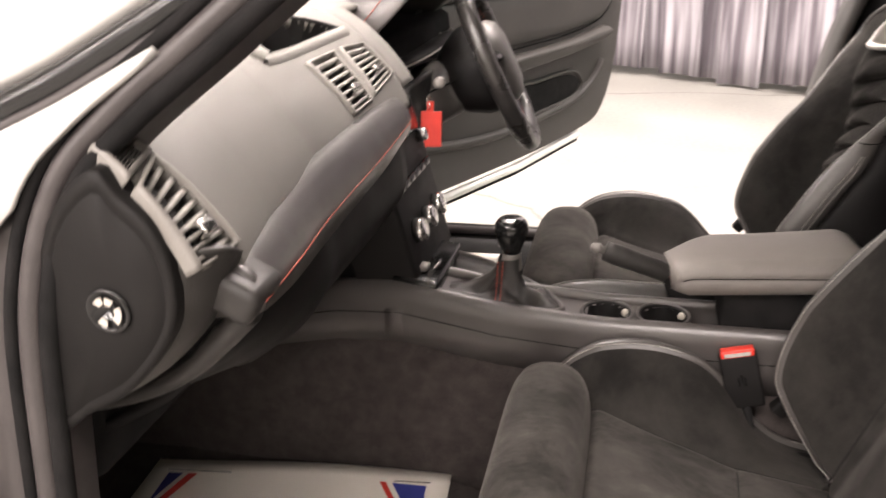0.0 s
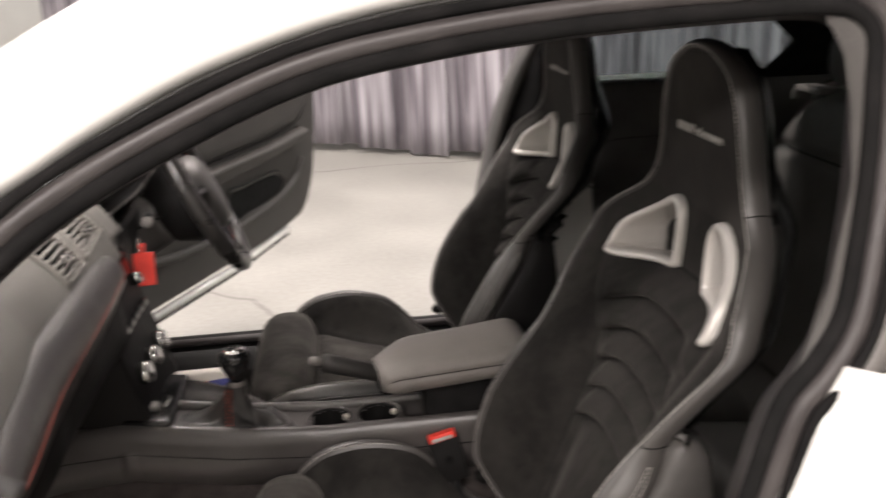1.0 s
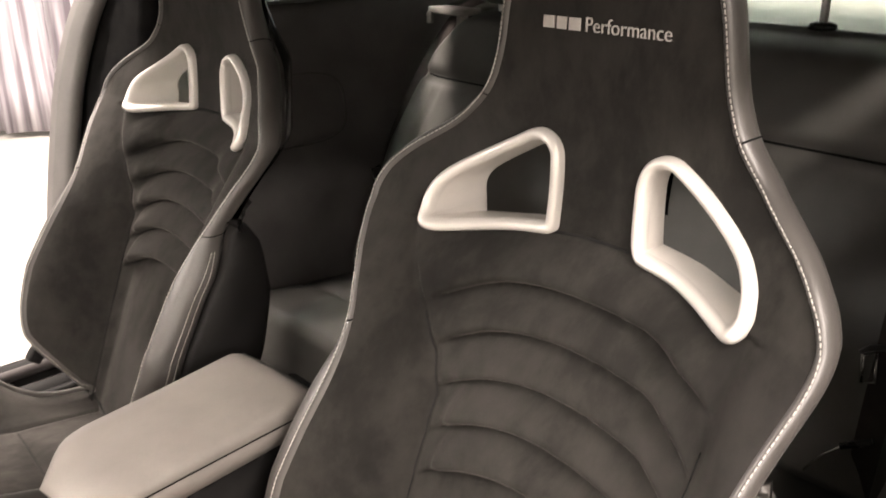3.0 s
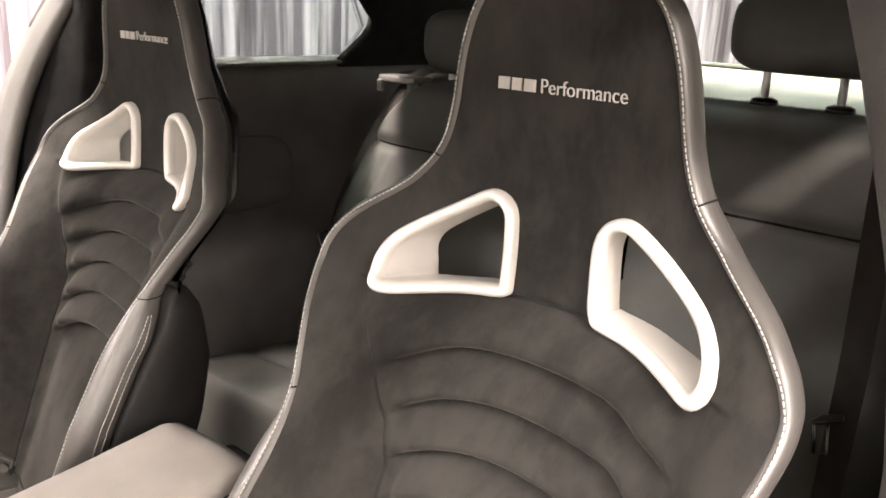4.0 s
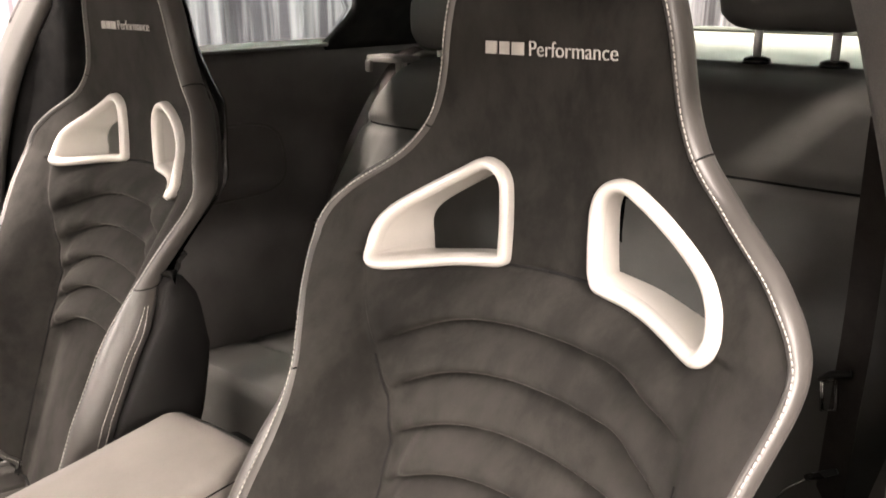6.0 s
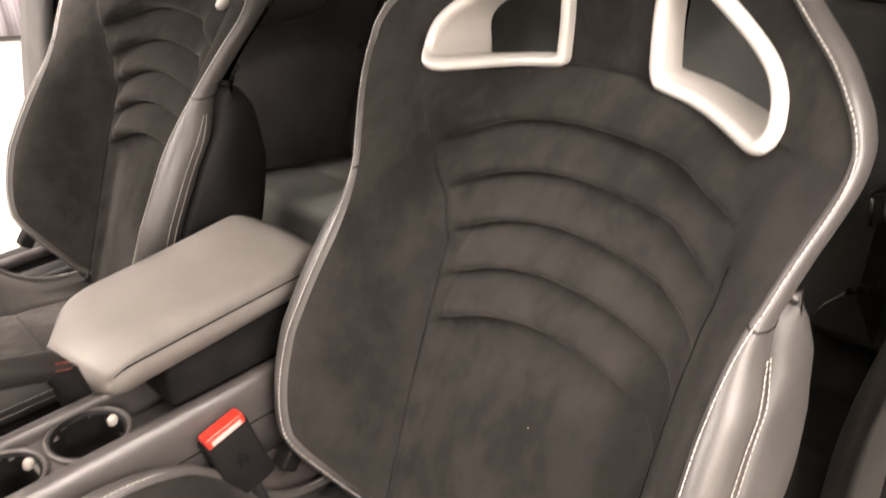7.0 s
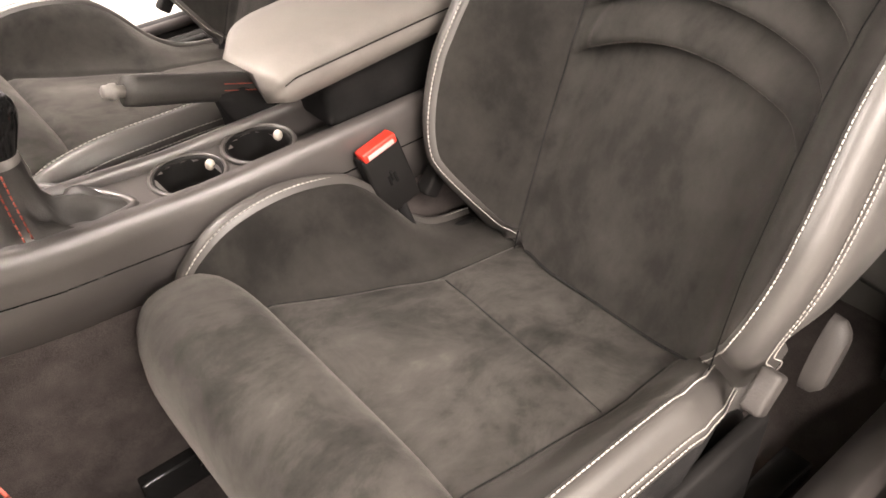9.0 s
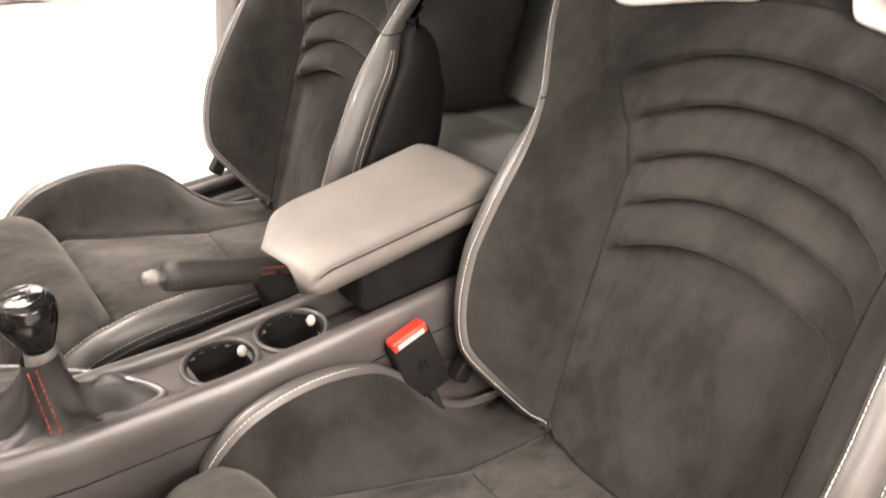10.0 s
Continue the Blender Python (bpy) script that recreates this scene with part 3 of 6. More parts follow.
                rows.append([Vector((x + a, yo - b, z)) for a, b in ((-.004, .008), (-.001, .030), (.004, .060), (.013, .070), (.028, .067), (.030, .02))])
            loft(bm, rows, True, True)
            part("centre_pillar", bm, PILLAR_TRIM, car, "grained grey centre pillar trim")
    # quarter glass on the driver's side
    bm = bmesh.new()
    sheet(bm, lambda u, v: Vector((0.74 + u * ip(v, [0, 0.35, 1], [0.72, 0.78, 0.66]), -tumble(0.985 + 0.24 * v), 0.985 + 0.24 * v)), span(0, 1, 8), span(0, 1, 8))
    part("quarter_window", bm, TINTED, car, "lightly tinted quarter window", solid=0.004)
    # parcel shelf and rear window
    bm = bmesh.new()
    sheet(bm, lambda x, y: Vector((x, y, 0.985 + 0.045 * (x - 1.46) / .49)), span(1.46, 1.95, 10), span(-0.62, 0.62, 12))
    part("parcel_shelf", bm, SATIN_SHELF, car, "grey felt parcel shelf", solid=0.02)
    for y in (-.38, .38):
        bm = bmesh.new()
        tube(bm, [(1.62, y - .03, 1.0), (1.625, y - .018, 1.022), (1.625, y + .018, 1.022), (1.62, y + .03, 1.0)], .004, 8)
        part("tether_hook", bm, GREY_PLASTIC, car, "grey tether hook cover on the shelf")
    bm = bmesh.new()
    tube(bm, [(1.93, -.60, 1.034), (1.93, .60, 1.034)], .006, 8)
    part("shelf_edge", bm, SATIN_SHELF, car, "pale edge of the parcel shelf")
    bm = bmesh.new()
    sheet(bm, lambda y, v: Vector((ip(v, [0, 1], [1.98, 1.62]) - 0.04 * (y / 0.6) ** 2, y * (1 - 0.12 * v), 1.0 + 0.24 * v)), span(-0.60, 0.60, 12), span(0, 1, 6))
    ob = part("rear_window", bm, REAR_GLASS, car, "clear rear window", solid=0.004)
    ob.visible_shadow = False
    bm = bmesh.new()
    sheet(bm, lambda x, y: Vector((x, y, 0.965 - 0.02 * (x - 1.98))), span(1.98, 2.45, 6), span(-0.80, 0.80, 10))
    part("boot_lid", bm, PAINT, car, "white painted boot lid", solid=0.01)


cabin()

# ---- front seats ----
CY = -0.338
ZC, XC = [.36, .433, .55, .66, .74, .89, .977, 1.075, 1.25], [.475, .500, .550, .594, .625, .702, .710, .702, .690]
ZB, BB = [.36, .45, .55, .65, .75, .85, .92, .97, 1.02, 1.3], [.06, .10, .128, .126, .105, .078, .052, .022, .012, .014]
ZW = [.405, .44, .464, .50, .52, .55, .60, .645, .69, .74, .785, .83, .85, .872, .895, .922, .946, .957, .982, 1.0, 1.04, 1.10, 1.14, 1.158, 1.170, 1.176]
WW = [.100, .118, .136, .154, .164, .180, .193, .197, .195, .191, .196, .212, .221, .230, .233, .218, .194, .173, .147, .130, .114, .103, .089, .076, .056, .030]
LEAN_Y = 0.065  # the seats stand a little askew
ZSH, SHY = [.45, .56, .62, .70, .74, .80, .86, .90, .95, .985, 1.02, 1.06, 1.15], [0, -.002, -.005, -.009, -.012, -.011, -.002, .004, .006, .004, 0, -.004, -.010]
ZH, HW = [.40, .72, .76, .80, .84, .885, .92], [.127, .128, .134, .150, .168, .185, .19]
GROOVES = [.682, .726, .766, .806, .846, .888]
HOLE = [(.043, .892), (.042, .955), (.052, .974), (.070, .979), (.086, .972), (.147, .937), (.168, .919), (.175, .900), (.174, .881), (.164, .872), (.147, .872), (.094, .879), (.052, .885)]


def half_panel(u, z):
    """Half width of the ribbed middle panel, a little wider on the door's side."""
    return ip(z, ZH, HW) + (.020 * ss(.84, .76, z) if u < 0 else 0.0)


def back_x(u, z):
    """How far back the cushioned face of the backrest stands."""
    a = abs(u)
    lo, hi = ip(z, [.72, .86], [.105, .07]), ip(z, [.72, .86], [.20, .225])
    x = ip(z, ZC, XC) - ip(z, ZB, BB) * ss(lo, hi, a)
    hw = half_panel(u, z)
    flat = z + 0.030 * ((u + .010) / 0.115) ** 2 * ip(z, [.70, .86], [1.0, 0.50]) * (1 if u > 0 else .75)
    if GROOVES[0] < flat < GROOVES[-1] and a < hw + 0.01:
        for g0, g1 in zip(GROOVES, GROOVES[1:]):
            if g0 <= flat < g1:
                t = (flat - g0) / (g1 - g0)
                x -= 0.027 * math.sin(math.pi * t ** 0.55) ** 0.75 * (1 - ss(0.70 * hw, hw + 0.006, a))
    elif flat <= GROOVES[0] and a < hw:
        x -= 0.010 * ss(GROOVES[0], GROOVES[0] - 0.06, flat) * (1 - ss(0.5 * hw, hw, a))
    if z < 0.88:
        x += (0.007 if u > 0 else .004) * math.exp(-((a - hw) / (.0045 if u > 0 else .010)) ** 2)
        x -= 0.006 * math.exp(-((a - hw - 0.028) / 0.02) ** 2) * ss(.88, .80, z)
    x += 0.0025 * math.exp(-((flat - 0.888) / 0.003) ** 2) * (a < 0.06)
    return x


def face_x(u, z):
    """The backrest's broad shape, without ribs and creases."""
    lo, hi = ip(z, [.72, .86], [.105, .07]), ip(z, [.72, .86], [.20, .225])
    return ip(z, ZC, XC) - ip(z, ZB, BB) * ss(lo, hi, abs(u)) - 0.004


def outline(n=150):
    """The white seam round the backrest: lateral place, height and outward way, from one foot over the head to the other."""
    zs = span(ZW[0], ZW[-1], n)
    side = [(sm(z, ZW, WW), z) for z in zs]
    # soften the polyline
    for _ in range(9):
        side = [side[0]] + [((a[0] + 2 * b[0] + c[0]) / 4, b[1]) for a, b, c in zip(side, side[1:], side[2:])] + [side[-1]]
    top = side[-1]
    ring_pts = side + [(top[0] * (1 - 2 * k / 6), top[1] + 0.0035 * math.sin(math.pi * k / 6)) for k in range(1, 6)] + [(-u, z) for u, z in reversed(side)]
    out = []
    m = len(ring_pts)
    for i, (u, z) in enumerate(ring_pts):
        a, b = ring_pts[max(i - 3, 0)], ring_pts[min(i + 3, m - 1)]
        t = Vector((b[0] - a[0], b[1] - a[1])).normalized()
        out.append((u, z, t.y, -t.x))
    return out, side


def side_width(side, z):
    return ip(z, [q[1] for q in side], [q[0] for q in side])


def sport_seat():
    root = thing("sport_seat", (0.35, CY, 0.24), "black suede bucket seat with silver-framed openings and white stitching", "car seat", "front seats")
    rim_path, side = outline()
    W = lambda u, z, x: Vector((x, CY + LEAN_Y * (z - 1.07) + ip(z, ZSH, SHY) + u, z))
    poly = [(u - ip(z, ZSH, SHY), z) for u, z in HOLE]
    mirror = [(-u - .002 - ip(z, ZSH, SHY), z) for u, z in reversed(HOLE)]

    def shrink(p, k):
        cu, cz = sum(q[0] for q in p) / len(p), sum(q[1] for q in p) / len(p)
        return [(cu + (u - cu) * k, cz + (z - cz) * k) for u, z in p]

    cut_a, cut_b = shrink(poly, 0.93), shrink(mirror, 0.93)
    wide_a, wide_b = shrink(poly, 1.12), shrink(mirror, 1.12)
    # cushioned face
    bm = bmesh.new()
    zs = span(ZW[0], ZW[-1], 330)
    f = lambda s, z: W(s * side_width(side, z), z, back_x(s * side_width(side, z), z))
    keep = lambda s, z: not (inside((s * side_width(side, z), z), cut_a) or inside((s * side_width(side, z), z), cut_b))
    sheet(bm, f, span(-1, 1, 130), zs, keep)
    part("backrest", bm, SUEDE, root, "black suede backrest with curved ribs")
    # leather roll round the edge: deep below, slim above
    LOW = [(0, 0), (.002, -.0035), (.007, -.0065), (.014, -.0060), (.021, -.001), (.0262, .012), (.0285, .028), (.026, .040), (.013, .047), (-.02, .048)]
    HIGH = [(0, 0), (.002, -.003), (.005, -.0035), (.008, -.001), (.0105, .006), (.0105, .015), (.008, .024), (.001, .032), (-.010, .037), (-.03, .042)]
    LOWER = lambda z: 1 + .75 * ss(.57, .44, z)
    bm = bmesh.new()
    rows = []
    for u, z, nu, nz in rim_path:
        if z < .446:
            continue
        x0 = back_x(u, z)
        k = ss(.73, .805, z)
        g = LOWER(z)
        swell = ss(.44, .54, z)
        rows.append([W(u + nu * (o1 * g * (1 - k) + o2 * k), z + nz * (o1 * g * (1 - k) + o2 * k), x0 + (d1 if d1 > 0 else d1 * swell) * g * (1 - k) + d2 * k) for (o1, d1), (o2, d2) in zip(LOW, HIGH)])
    loft(bm, rows, closed=False)
    part("edge_roll", bm, LEATHER, root, "grey leather edge roll")
    bm = bmesh.new()
    stitches(bm, [W(u + nu * .0045, z + nz * .0045, back_x(u, z) - .0034 - .0022 * ss(.44, .54, z) * (1 - ss(.73, .805, z))) for u, z, nu, nz in rim_path if z > .448], [Vector((-1, nu * 0.3, nz * 0.3)) for u, z, nu, nz in rim_path if z > .448], 0.0050, 0.0036, 0.0010)
    part("stitching", bm, THREAD, root, "white contrast stitching")
    # dark seams beside the middle panel, and the fold where back and cushion meet
    for sgn in (-1, 1):
        bm = bmesh.new()
        tube(bm, [W(sgn * half_panel(sgn, z), z, back_x(sgn * half_panel(sgn, z), z) - .0006) for z in span(.43, .80, 60)], .0009, 6)
        part("panel_seam", bm, LINER, root, "dark sewn seam")
    # sewn seams between the ribs, thick and black to add the grooves' shade
    for g in GROOVES:
        pts = []
        for u in span(.155, -.165, 70):
            z = g
            for _ in range(12):
                z = g - 0.030 * ((u + .010) / 0.115) ** 2 * ip(z, [.70, .86], [1.0, 0.50]) * (1 if u > 0 else .75)
            if abs(u) < half_panel(u, z) * (.97 if g < .87 else .30):
                pts.append(W(u, z, back_x(u, z) - .0004))
        bm = bmesh.new()
        tube(bm, pts, [.0006 + .0016 * math.sin(math.pi * k / (len(pts) - 1)) ** .3 for k in range(len(pts))], 6)
        part("rib_seam", bm, LINER, root, "sewn groove between ribs, blackened for its shade")
    bm = bmesh.new()
    tube(bm, [W(u, .434, back_x(u, .434) - .002) for u in span(-.112, .112, 24)], .0016, 8)
    part("fold", bm, LINER, root, "dark fold between back and cushion")
    # twin seams low on the roll
    for sgn in (1, -1):
        for o, d in ((.0279, .0205), (.0288, .0295)):
            pts, ups = [], []
            for u, z, nu, nz in rim_path:
                if 0.42 < z < 0.775 and u * sgn > 0:
                    g, k = LOWER(z), ss(.73, .805, z)
                    oo, de = o * g * (1 - k) + .0112 * k, d * g * (1 - k) + .014 * k
                    pts.append(W(u + nu * oo, z + nz * oo, back_x(u, z) + de))
                    ups.append(Vector((-0.2, nu, nz)))
            bm = bmesh.new()
            stitches(bm, pts, ups, 0.0050, 0.0037, 0.0009)
            part("stitching", bm, THREAD, root)
    # cross seams where the roll's leather is pieced
    for cut in (.788, 1.003):
        for sgn in (1, -1):
            u, z, nu, nz = min((q for q in rim_path if q[0] * sgn > 0), key=lambda q: abs(q[1] - cut))
            k, g = ss(.73, .805, z), LOWER(z)
            bm = bmesh.new()
            tube(bm, [W(u + nu * (a[0] * g * (1 - k) + b[0] * k), z + nz * (a[0] * g * (1 - k) + b[0] * k), back_x(u, z) + a[1] * g * (1 - k) + b[1] * k) for a, b in zip(LOW[:8], HIGH[:8])], .0009, 6)
            part("roll_seam", bm, LINER, root, "dark cross seam")
    # rear shell
    bm = bmesh.new()
    def rear(s, z):
        w = side_width(side, z) - 0.004
        hole_depth = back_x(s * w * .9, z) + .035
        return W(s * w, z, max(hole_depth * (abs(s) < .80), back_x(abs(side_width(side, z)), z) + ip(z, [.45, .60, .70, .76, .80, 1.0, 1.18], [.12, .15, .11, .075, .045, .040, .04]) + ip(z, [.45, .82, .88, .98, 1.05], [.05, .05, .085, .085, .05]) * (1 - s ** 4) * ip(z, [.4, .9, 1.18], [1, .8, .35])))
    keep2 = lambda s, z: not (inside((s * (side_width(side, z) - .004), z), wide_a) or inside((s * (side_width(side, z) - .004), z), wide_b))
    sheet(bm, rear, span(-1, 1, 70), span(ZW[0], ZW[-1], 90), keep2)
    part("back_shell", bm, GLOSS, root, "black seat back shell")
    # side wings of the shell
    for sgn in (-1, 1):
        bm = bmesh.new()
        rows = []
        for z in span(0.36, 0.802, 26):
            zz = max(z, .45)
            w = side_width(side, zz) + ip(z, [.36, .50, .75, .79, .802], [.030, .0285, .0245, .011, .006])
            x0 = back_x(side_width(side, zz), zz)
            xf = x0 + ip(z, [.36, .50, .75, .79, .802], [.046, .041, .039, .022, .030]) - ip(z, [.36, .45], [.04, 0])
            xb = ip(z, [.36, .50, .60, .70, .77, .79, .802], [.48, .545, .610, .634, .628, .615, .592])
            rows.append([W(sgn * (w - .02), z, xf), W(sgn * w, z, xf + .003), W(sgn * (w + .005), z, xf + .010), W(sgn * (w + .007), z, (xf + xb) / 2), W(sgn * (w + .004), z, xb - .010),
                         W(sgn * (w - .001), z, xb), W(sgn * (w - .02), z, xb + .006)])
        loft(bm, rows, True, True)
        part("side_cover", bm, SHELL, root, "grey plastic shell side")
    # silver frames with their deep throats
    for p in (poly, mirror):
        cu, cz = sum(q[0] for q in p) / len(p), sum(q[1] for q in p) / len(p)
        loop = smooth_path([(q[0], q[1], 0) for q in p], 6, True)
        # even steps, softened corners
        along = [0.0]
        for q0, q1 in zip(loop, loop[1:] + loop[:1]):
            along.append(along[-1] + (q1 - q0).length)
        loop = [Vector((ip(v, along, [q.x for q in loop] + [loop[0].x]), ip(v, along, [q.y for q in loop] + [loop[0].y]), 0)) for v in span(0, along[-1], 96)[:-1]]
        for _ in range(4):
            loop = [(loop[i - 1] + 2 * loop[i] + loop[(i + 1) % 96]) / 4 for i in range(96)]
        m = 96
        lip, throat = [], []
        for i in range(m + 1):
            q = loop[i % m]
            t = (loop[(i + 3) % m] - loop[(i - 3) % m]).normalized()
            nrm = Vector((t.y, -t.x))
            if nrm.dot(Vector((q.x - cu, q.y - cz))) < 0:
                nrm = -nrm
            x0 = face_x(q.x, q.y)
            end = max(.03, min(.085, ip(abs(q.x), [.10, .17], [.748, .730]) - x0)) * (1 if cu > 0 else .55)
            edge = lambda sec: [W(q.x + nrm.x * o, q.y + nrm.y * o, x0 + d) for o, d in sec]
            lip.append(edge([(.0015, .006), (.0015, -.002), (.0003, -.0055), (-.0025, -.0078), (-.0055, -.0077), (-.0080, -.0055), (-.0094, -.001), (-.0098, .004), (-.0092, .008)]))
            sink = Vector((0, 0, -.013 * ss(-.5, -.8, nrm.y) if cu > 0 else 0))
            rear_edge = [v + sink for v in edge([(-.0118, end), (-.0095, end + .003), (-.0080, end)])]
            throat.append([edge([(-.0092, .005)])[0], *rear_edge, edge([(-.0075, .008)])[0]])
        bm = bmesh.new()
        loft(bm, lip, closed=False)
        bmesh.ops.remove_doubles(bm, verts=bm.verts[:], dist=1e-5)
        part("opening_frame", bm, RIM, root, "satin silver frame of the belt opening")
        bm = bmesh.new()
        loft(bm, throat, closed=False)
        part("opening_throat", bm, RIM, root, "pale plastic throat of the belt opening", smooth=False)
    # embroidered mark: a short bold block and one word
    def on_face(u, z, lift=0.0012):
        return W(u, z, back_x(u, z) - lift)
    for k, (u0, u1) in enumerate(((.066, .054), (.051, .041), (.038, .026))):
        bm = bmesh.new()
        box(bm, on_face((u0 + u1) / 2, 1.0775) - Vector((.0008, abs(u1 - u0) / 2, .0052)), on_face((u0 + u1) / 2, 1.0775) + Vector((.0008, abs(u1 - u0) / 2, .0052)))
        part("embroidered_block", bm, THREAD, root, "white embroidered block", smooth=False)
    curve = bpy.data.curves.new("word", "FONT")
    curve.body, curve.size, curve.extrude, curve.offset = "Performance", 0.0178, 0.0006, -0.00015
    word = new("embroidered_word", curve)
    dg = bpy.context.evaluated_depsgraph_get()
    mesh = bpy.data.meshes.new_from_object(word.evaluated_get(dg))
    bpy.data.objects.remove(word)
    xs = [v.co.x for v in mesh.vertices]
    scale_x = 0.083 / (max(xs) - min(xs))
    for v in mesh.vertices:
        u = 0.020 - (v.co.x - min(xs)) * scale_x
        z = 1.0722 + v.co.y
        v.co = on_face(u, z, 0.0012 + v.co.z)
    mesh.materials.clear()
    mesh.materials.append(THREAD)
    ob = new("embroidered_word", mesh)
    ob.parent, ob.matrix_parent_inverse = root, Matrix.Translation(-root.location)
    tagged(ob, "white embroidered word")

    # ---- seat cushion ----
    XS = [.095, .12, .146, .167, .204, .267, .331, .364, .412, .451, .505]
    CRE = [.470, .492, .522, .546, .567, .573, .556, .528, .466, .436, .424]
    CRN = [.490, .515, .530, .538, .545, .546, .545, .541, .515, .478, .440]
    MID = [.535, .530, .520, .509, .499, .481, .466, .457, .449, .440, .428]
    CC = CY - .035

    def half(x, sgn):
        return ip(x, [.10, .15, .36, .46], [.160, .204, .206, .212]) if sgn > 0 else ip(x, [.1, .37, .42, .47, .505], [.184, .183, .170, .150, .138])

    def crease(x, sgn):
        return ip(x, [.14, .182, .234, .298, .376, .42, .5], [.184, .164, .152, .138, .122, .122, .128]) if sgn > 0 else ip(x, [.15, .40, .505], [.120, .118, .105])

    def cush_z(x, u):
        a, sgn = abs(u), (1 if u > 0 else -1)
        c, h = crease(x, sgn), half(x, sgn)
        zc = sm(x, XS, MID) - 0.010 * math.exp(-((x - .190) / .010) ** 2) * (a < .185)
        zb = sm(x, XS, CRE if u > 0 else CRN)
        z = zc + (zb - zc) * (ss(c - .006, h + .012, a) * .75 + .25 * ss(c, h, a))
        z -= 0.003 * math.exp(-((x - .378 - .06 * u) / .004) ** 2) * (a < c)
        z -= 0.0045 * math.exp(-((a - c) / .004) ** 2) * ss(.14, .18, x)
        z += 0.006 * math.sin(min(1, max(0, (x - .20) / .18)) * math.pi) * (1 - ss(.05, .12, a))
        z += 0.0016 * math.sin(41 * x + 9 * u) * math.sin(37 * u + 3) * (1 - ss(.10, .14, a))
        return z

    bm = bmesh.new()
    def across(x, v):
        lo, hi = -crease(x, -1), crease(x, 1)
        return lo + (hi - lo) * v
    sheet(bm, lambda x, v: Vector((x, CC + across(x, v), cush_z(x, across(x, v)))), span(.10, .505, 110), span(0, 1, 80))
    part("seat_cushion", bm, WORN_SUEDE, root, "black suede seat cushion with brushed patches")
    for sgn in (-1, 1):
        bm = bmesh.new()
        bol = lambda x, v: sgn * (crease(x, sgn) + (half(x, sgn) - crease(x, sgn)) * v)
        sheet(bm, lambda x, v: Vector((x, CC + bol(x, v), cush_z(x, bol(x, v)))), span(.10 if sgn < 0 else .145, .505, 100), span(0, 1, 40))
        part("cushion_bolster", bm, SUEDE, root, "dark suede side bolster")
    for sgn in (-1, 1):
        bm = bmesh.new()
        tube(bm, [Vector((x, CC + sgn * crease(x, sgn), cush_z(x, sgn * crease(x, sgn)) + .0004)) for x in span(.19, .47, 40)], .0008, 6)
        part("cushion_seam", bm, LINER, root)
    bm = bmesh.new()
    tube(bm, [Vector((.378 + .06 * s * .114, CC + s * .114, cush_z(.378 + .06 * s * .114, s * .114) + .0004)) for s in span(-1, 1, 24)], .0009, 6)
    part("cushion_seam", bm, LINER, root)
    # thigh roll at the front
    bm = bmesh.new()
    rings = []
    for s in span(-1, 1, 28):
        k = math.sqrt(max(0.0, 1 - abs(s) ** 6)) * 0.9 + 0.1
        sec = []
        for j in range(28):
            a = 2 * math.pi * j / 28
            px, pz = math.cos(a), math.sin(a)
            px = math.copysign(abs(px) ** 0.75, px)
            pz = math.copysign(abs(pz) ** 0.75, pz)
            sec.append(Vector((.136 + px * .060 * k + (0.03 if pz < 0 else 0) * abs(pz), CC + .016 + s * .214, .470 + pz * (.088 if pz > 0 else .095) * k)))
        rings.append(sec)
    loft(bm, rings, True, True)
    part("thigh_roll", bm, WORN_SUEDE, root, "padded suede front roll")
    # leather flanks of the cushion
    for sgn in (-1, 1):
        xs = span(.145 if sgn > 0 else .105, .505, 60)
        near = [(0, 0), (.004, .003), (.012, .003), (.020, -.004), (.026, -.015), (.0290, -.026), (.0280, -.034), (.024, -.0365), (.012, -.037)]
        far = [(0, 0), (.003, .0045), (.009, .0085), (.017, .0085), (.024, .001), (.0275, -.03), (.028, -.085), (.02, -.12), (.0, -.14)]
        base = near if sgn < 0 else far
        rows, path = [], []
        for k in range(6, 0, -1):
            a = k / 6
            x = xs[0] - .004 * math.sin(a * 1.57)
            h0 = half(xs[0], sgn)
            z = cush_z(xs[0], sgn * h0)
            rows.append([Vector((x, CC + sgn * (h0 + o * (1 - .6 * a) - .05 * a), z - .03 * a * a + h * (1 - .95 * a))) for o, h in base])
            path.append(Vector((x, CC + sgn * (h0 + .004 * (1 - .6 * a) - .05 * a), z + .003 - .03 * a * a)))
        for x in xs:
            h0 = half(x, sgn)
            z = cush_z(x, sgn * h0)
            drop = ip(x, [.38, .505], [1, .7])
            wide = 1.0 if sgn < 0 else ip(x, [.16, .26, .35], [1, .85, .4])
            rows.append([Vector((x, CC + sgn * (h0 + o * wide), z + h * drop)) for o, h in base])
            path.append(Vector((x, CC + sgn * (h0 + (.0042 if sgn < 0 else .0035)), z + (.0038 if sgn < 0 else .0052))))
        bm = bmesh.new()
        loft(bm, rows, closed=False)
        part("cushion_flank", bm, LEATHER, root, "grey leather cushion flank")
        if sgn < 0:
            bm = bmesh.new()
            loft(bm, [[Vector((x, CC - half(x, -1) - o, cush_z(x, -half(x, -1)) + h * ip(x, [.38, .505], [1, .7]))) for o, h in ((.012, -.034), (.023, -.038), (.024, -.06), (.018, -.10), (.0, -.12))] for x in xs], closed=False)
            part("cushion_skirt", bm, LINER, root, "black skirt below the flank")
        bm = bmesh.new()
        stitches(bm, path, Vector((0, sgn * .3, 1)), 0.0050, 0.0036, 0.0010)
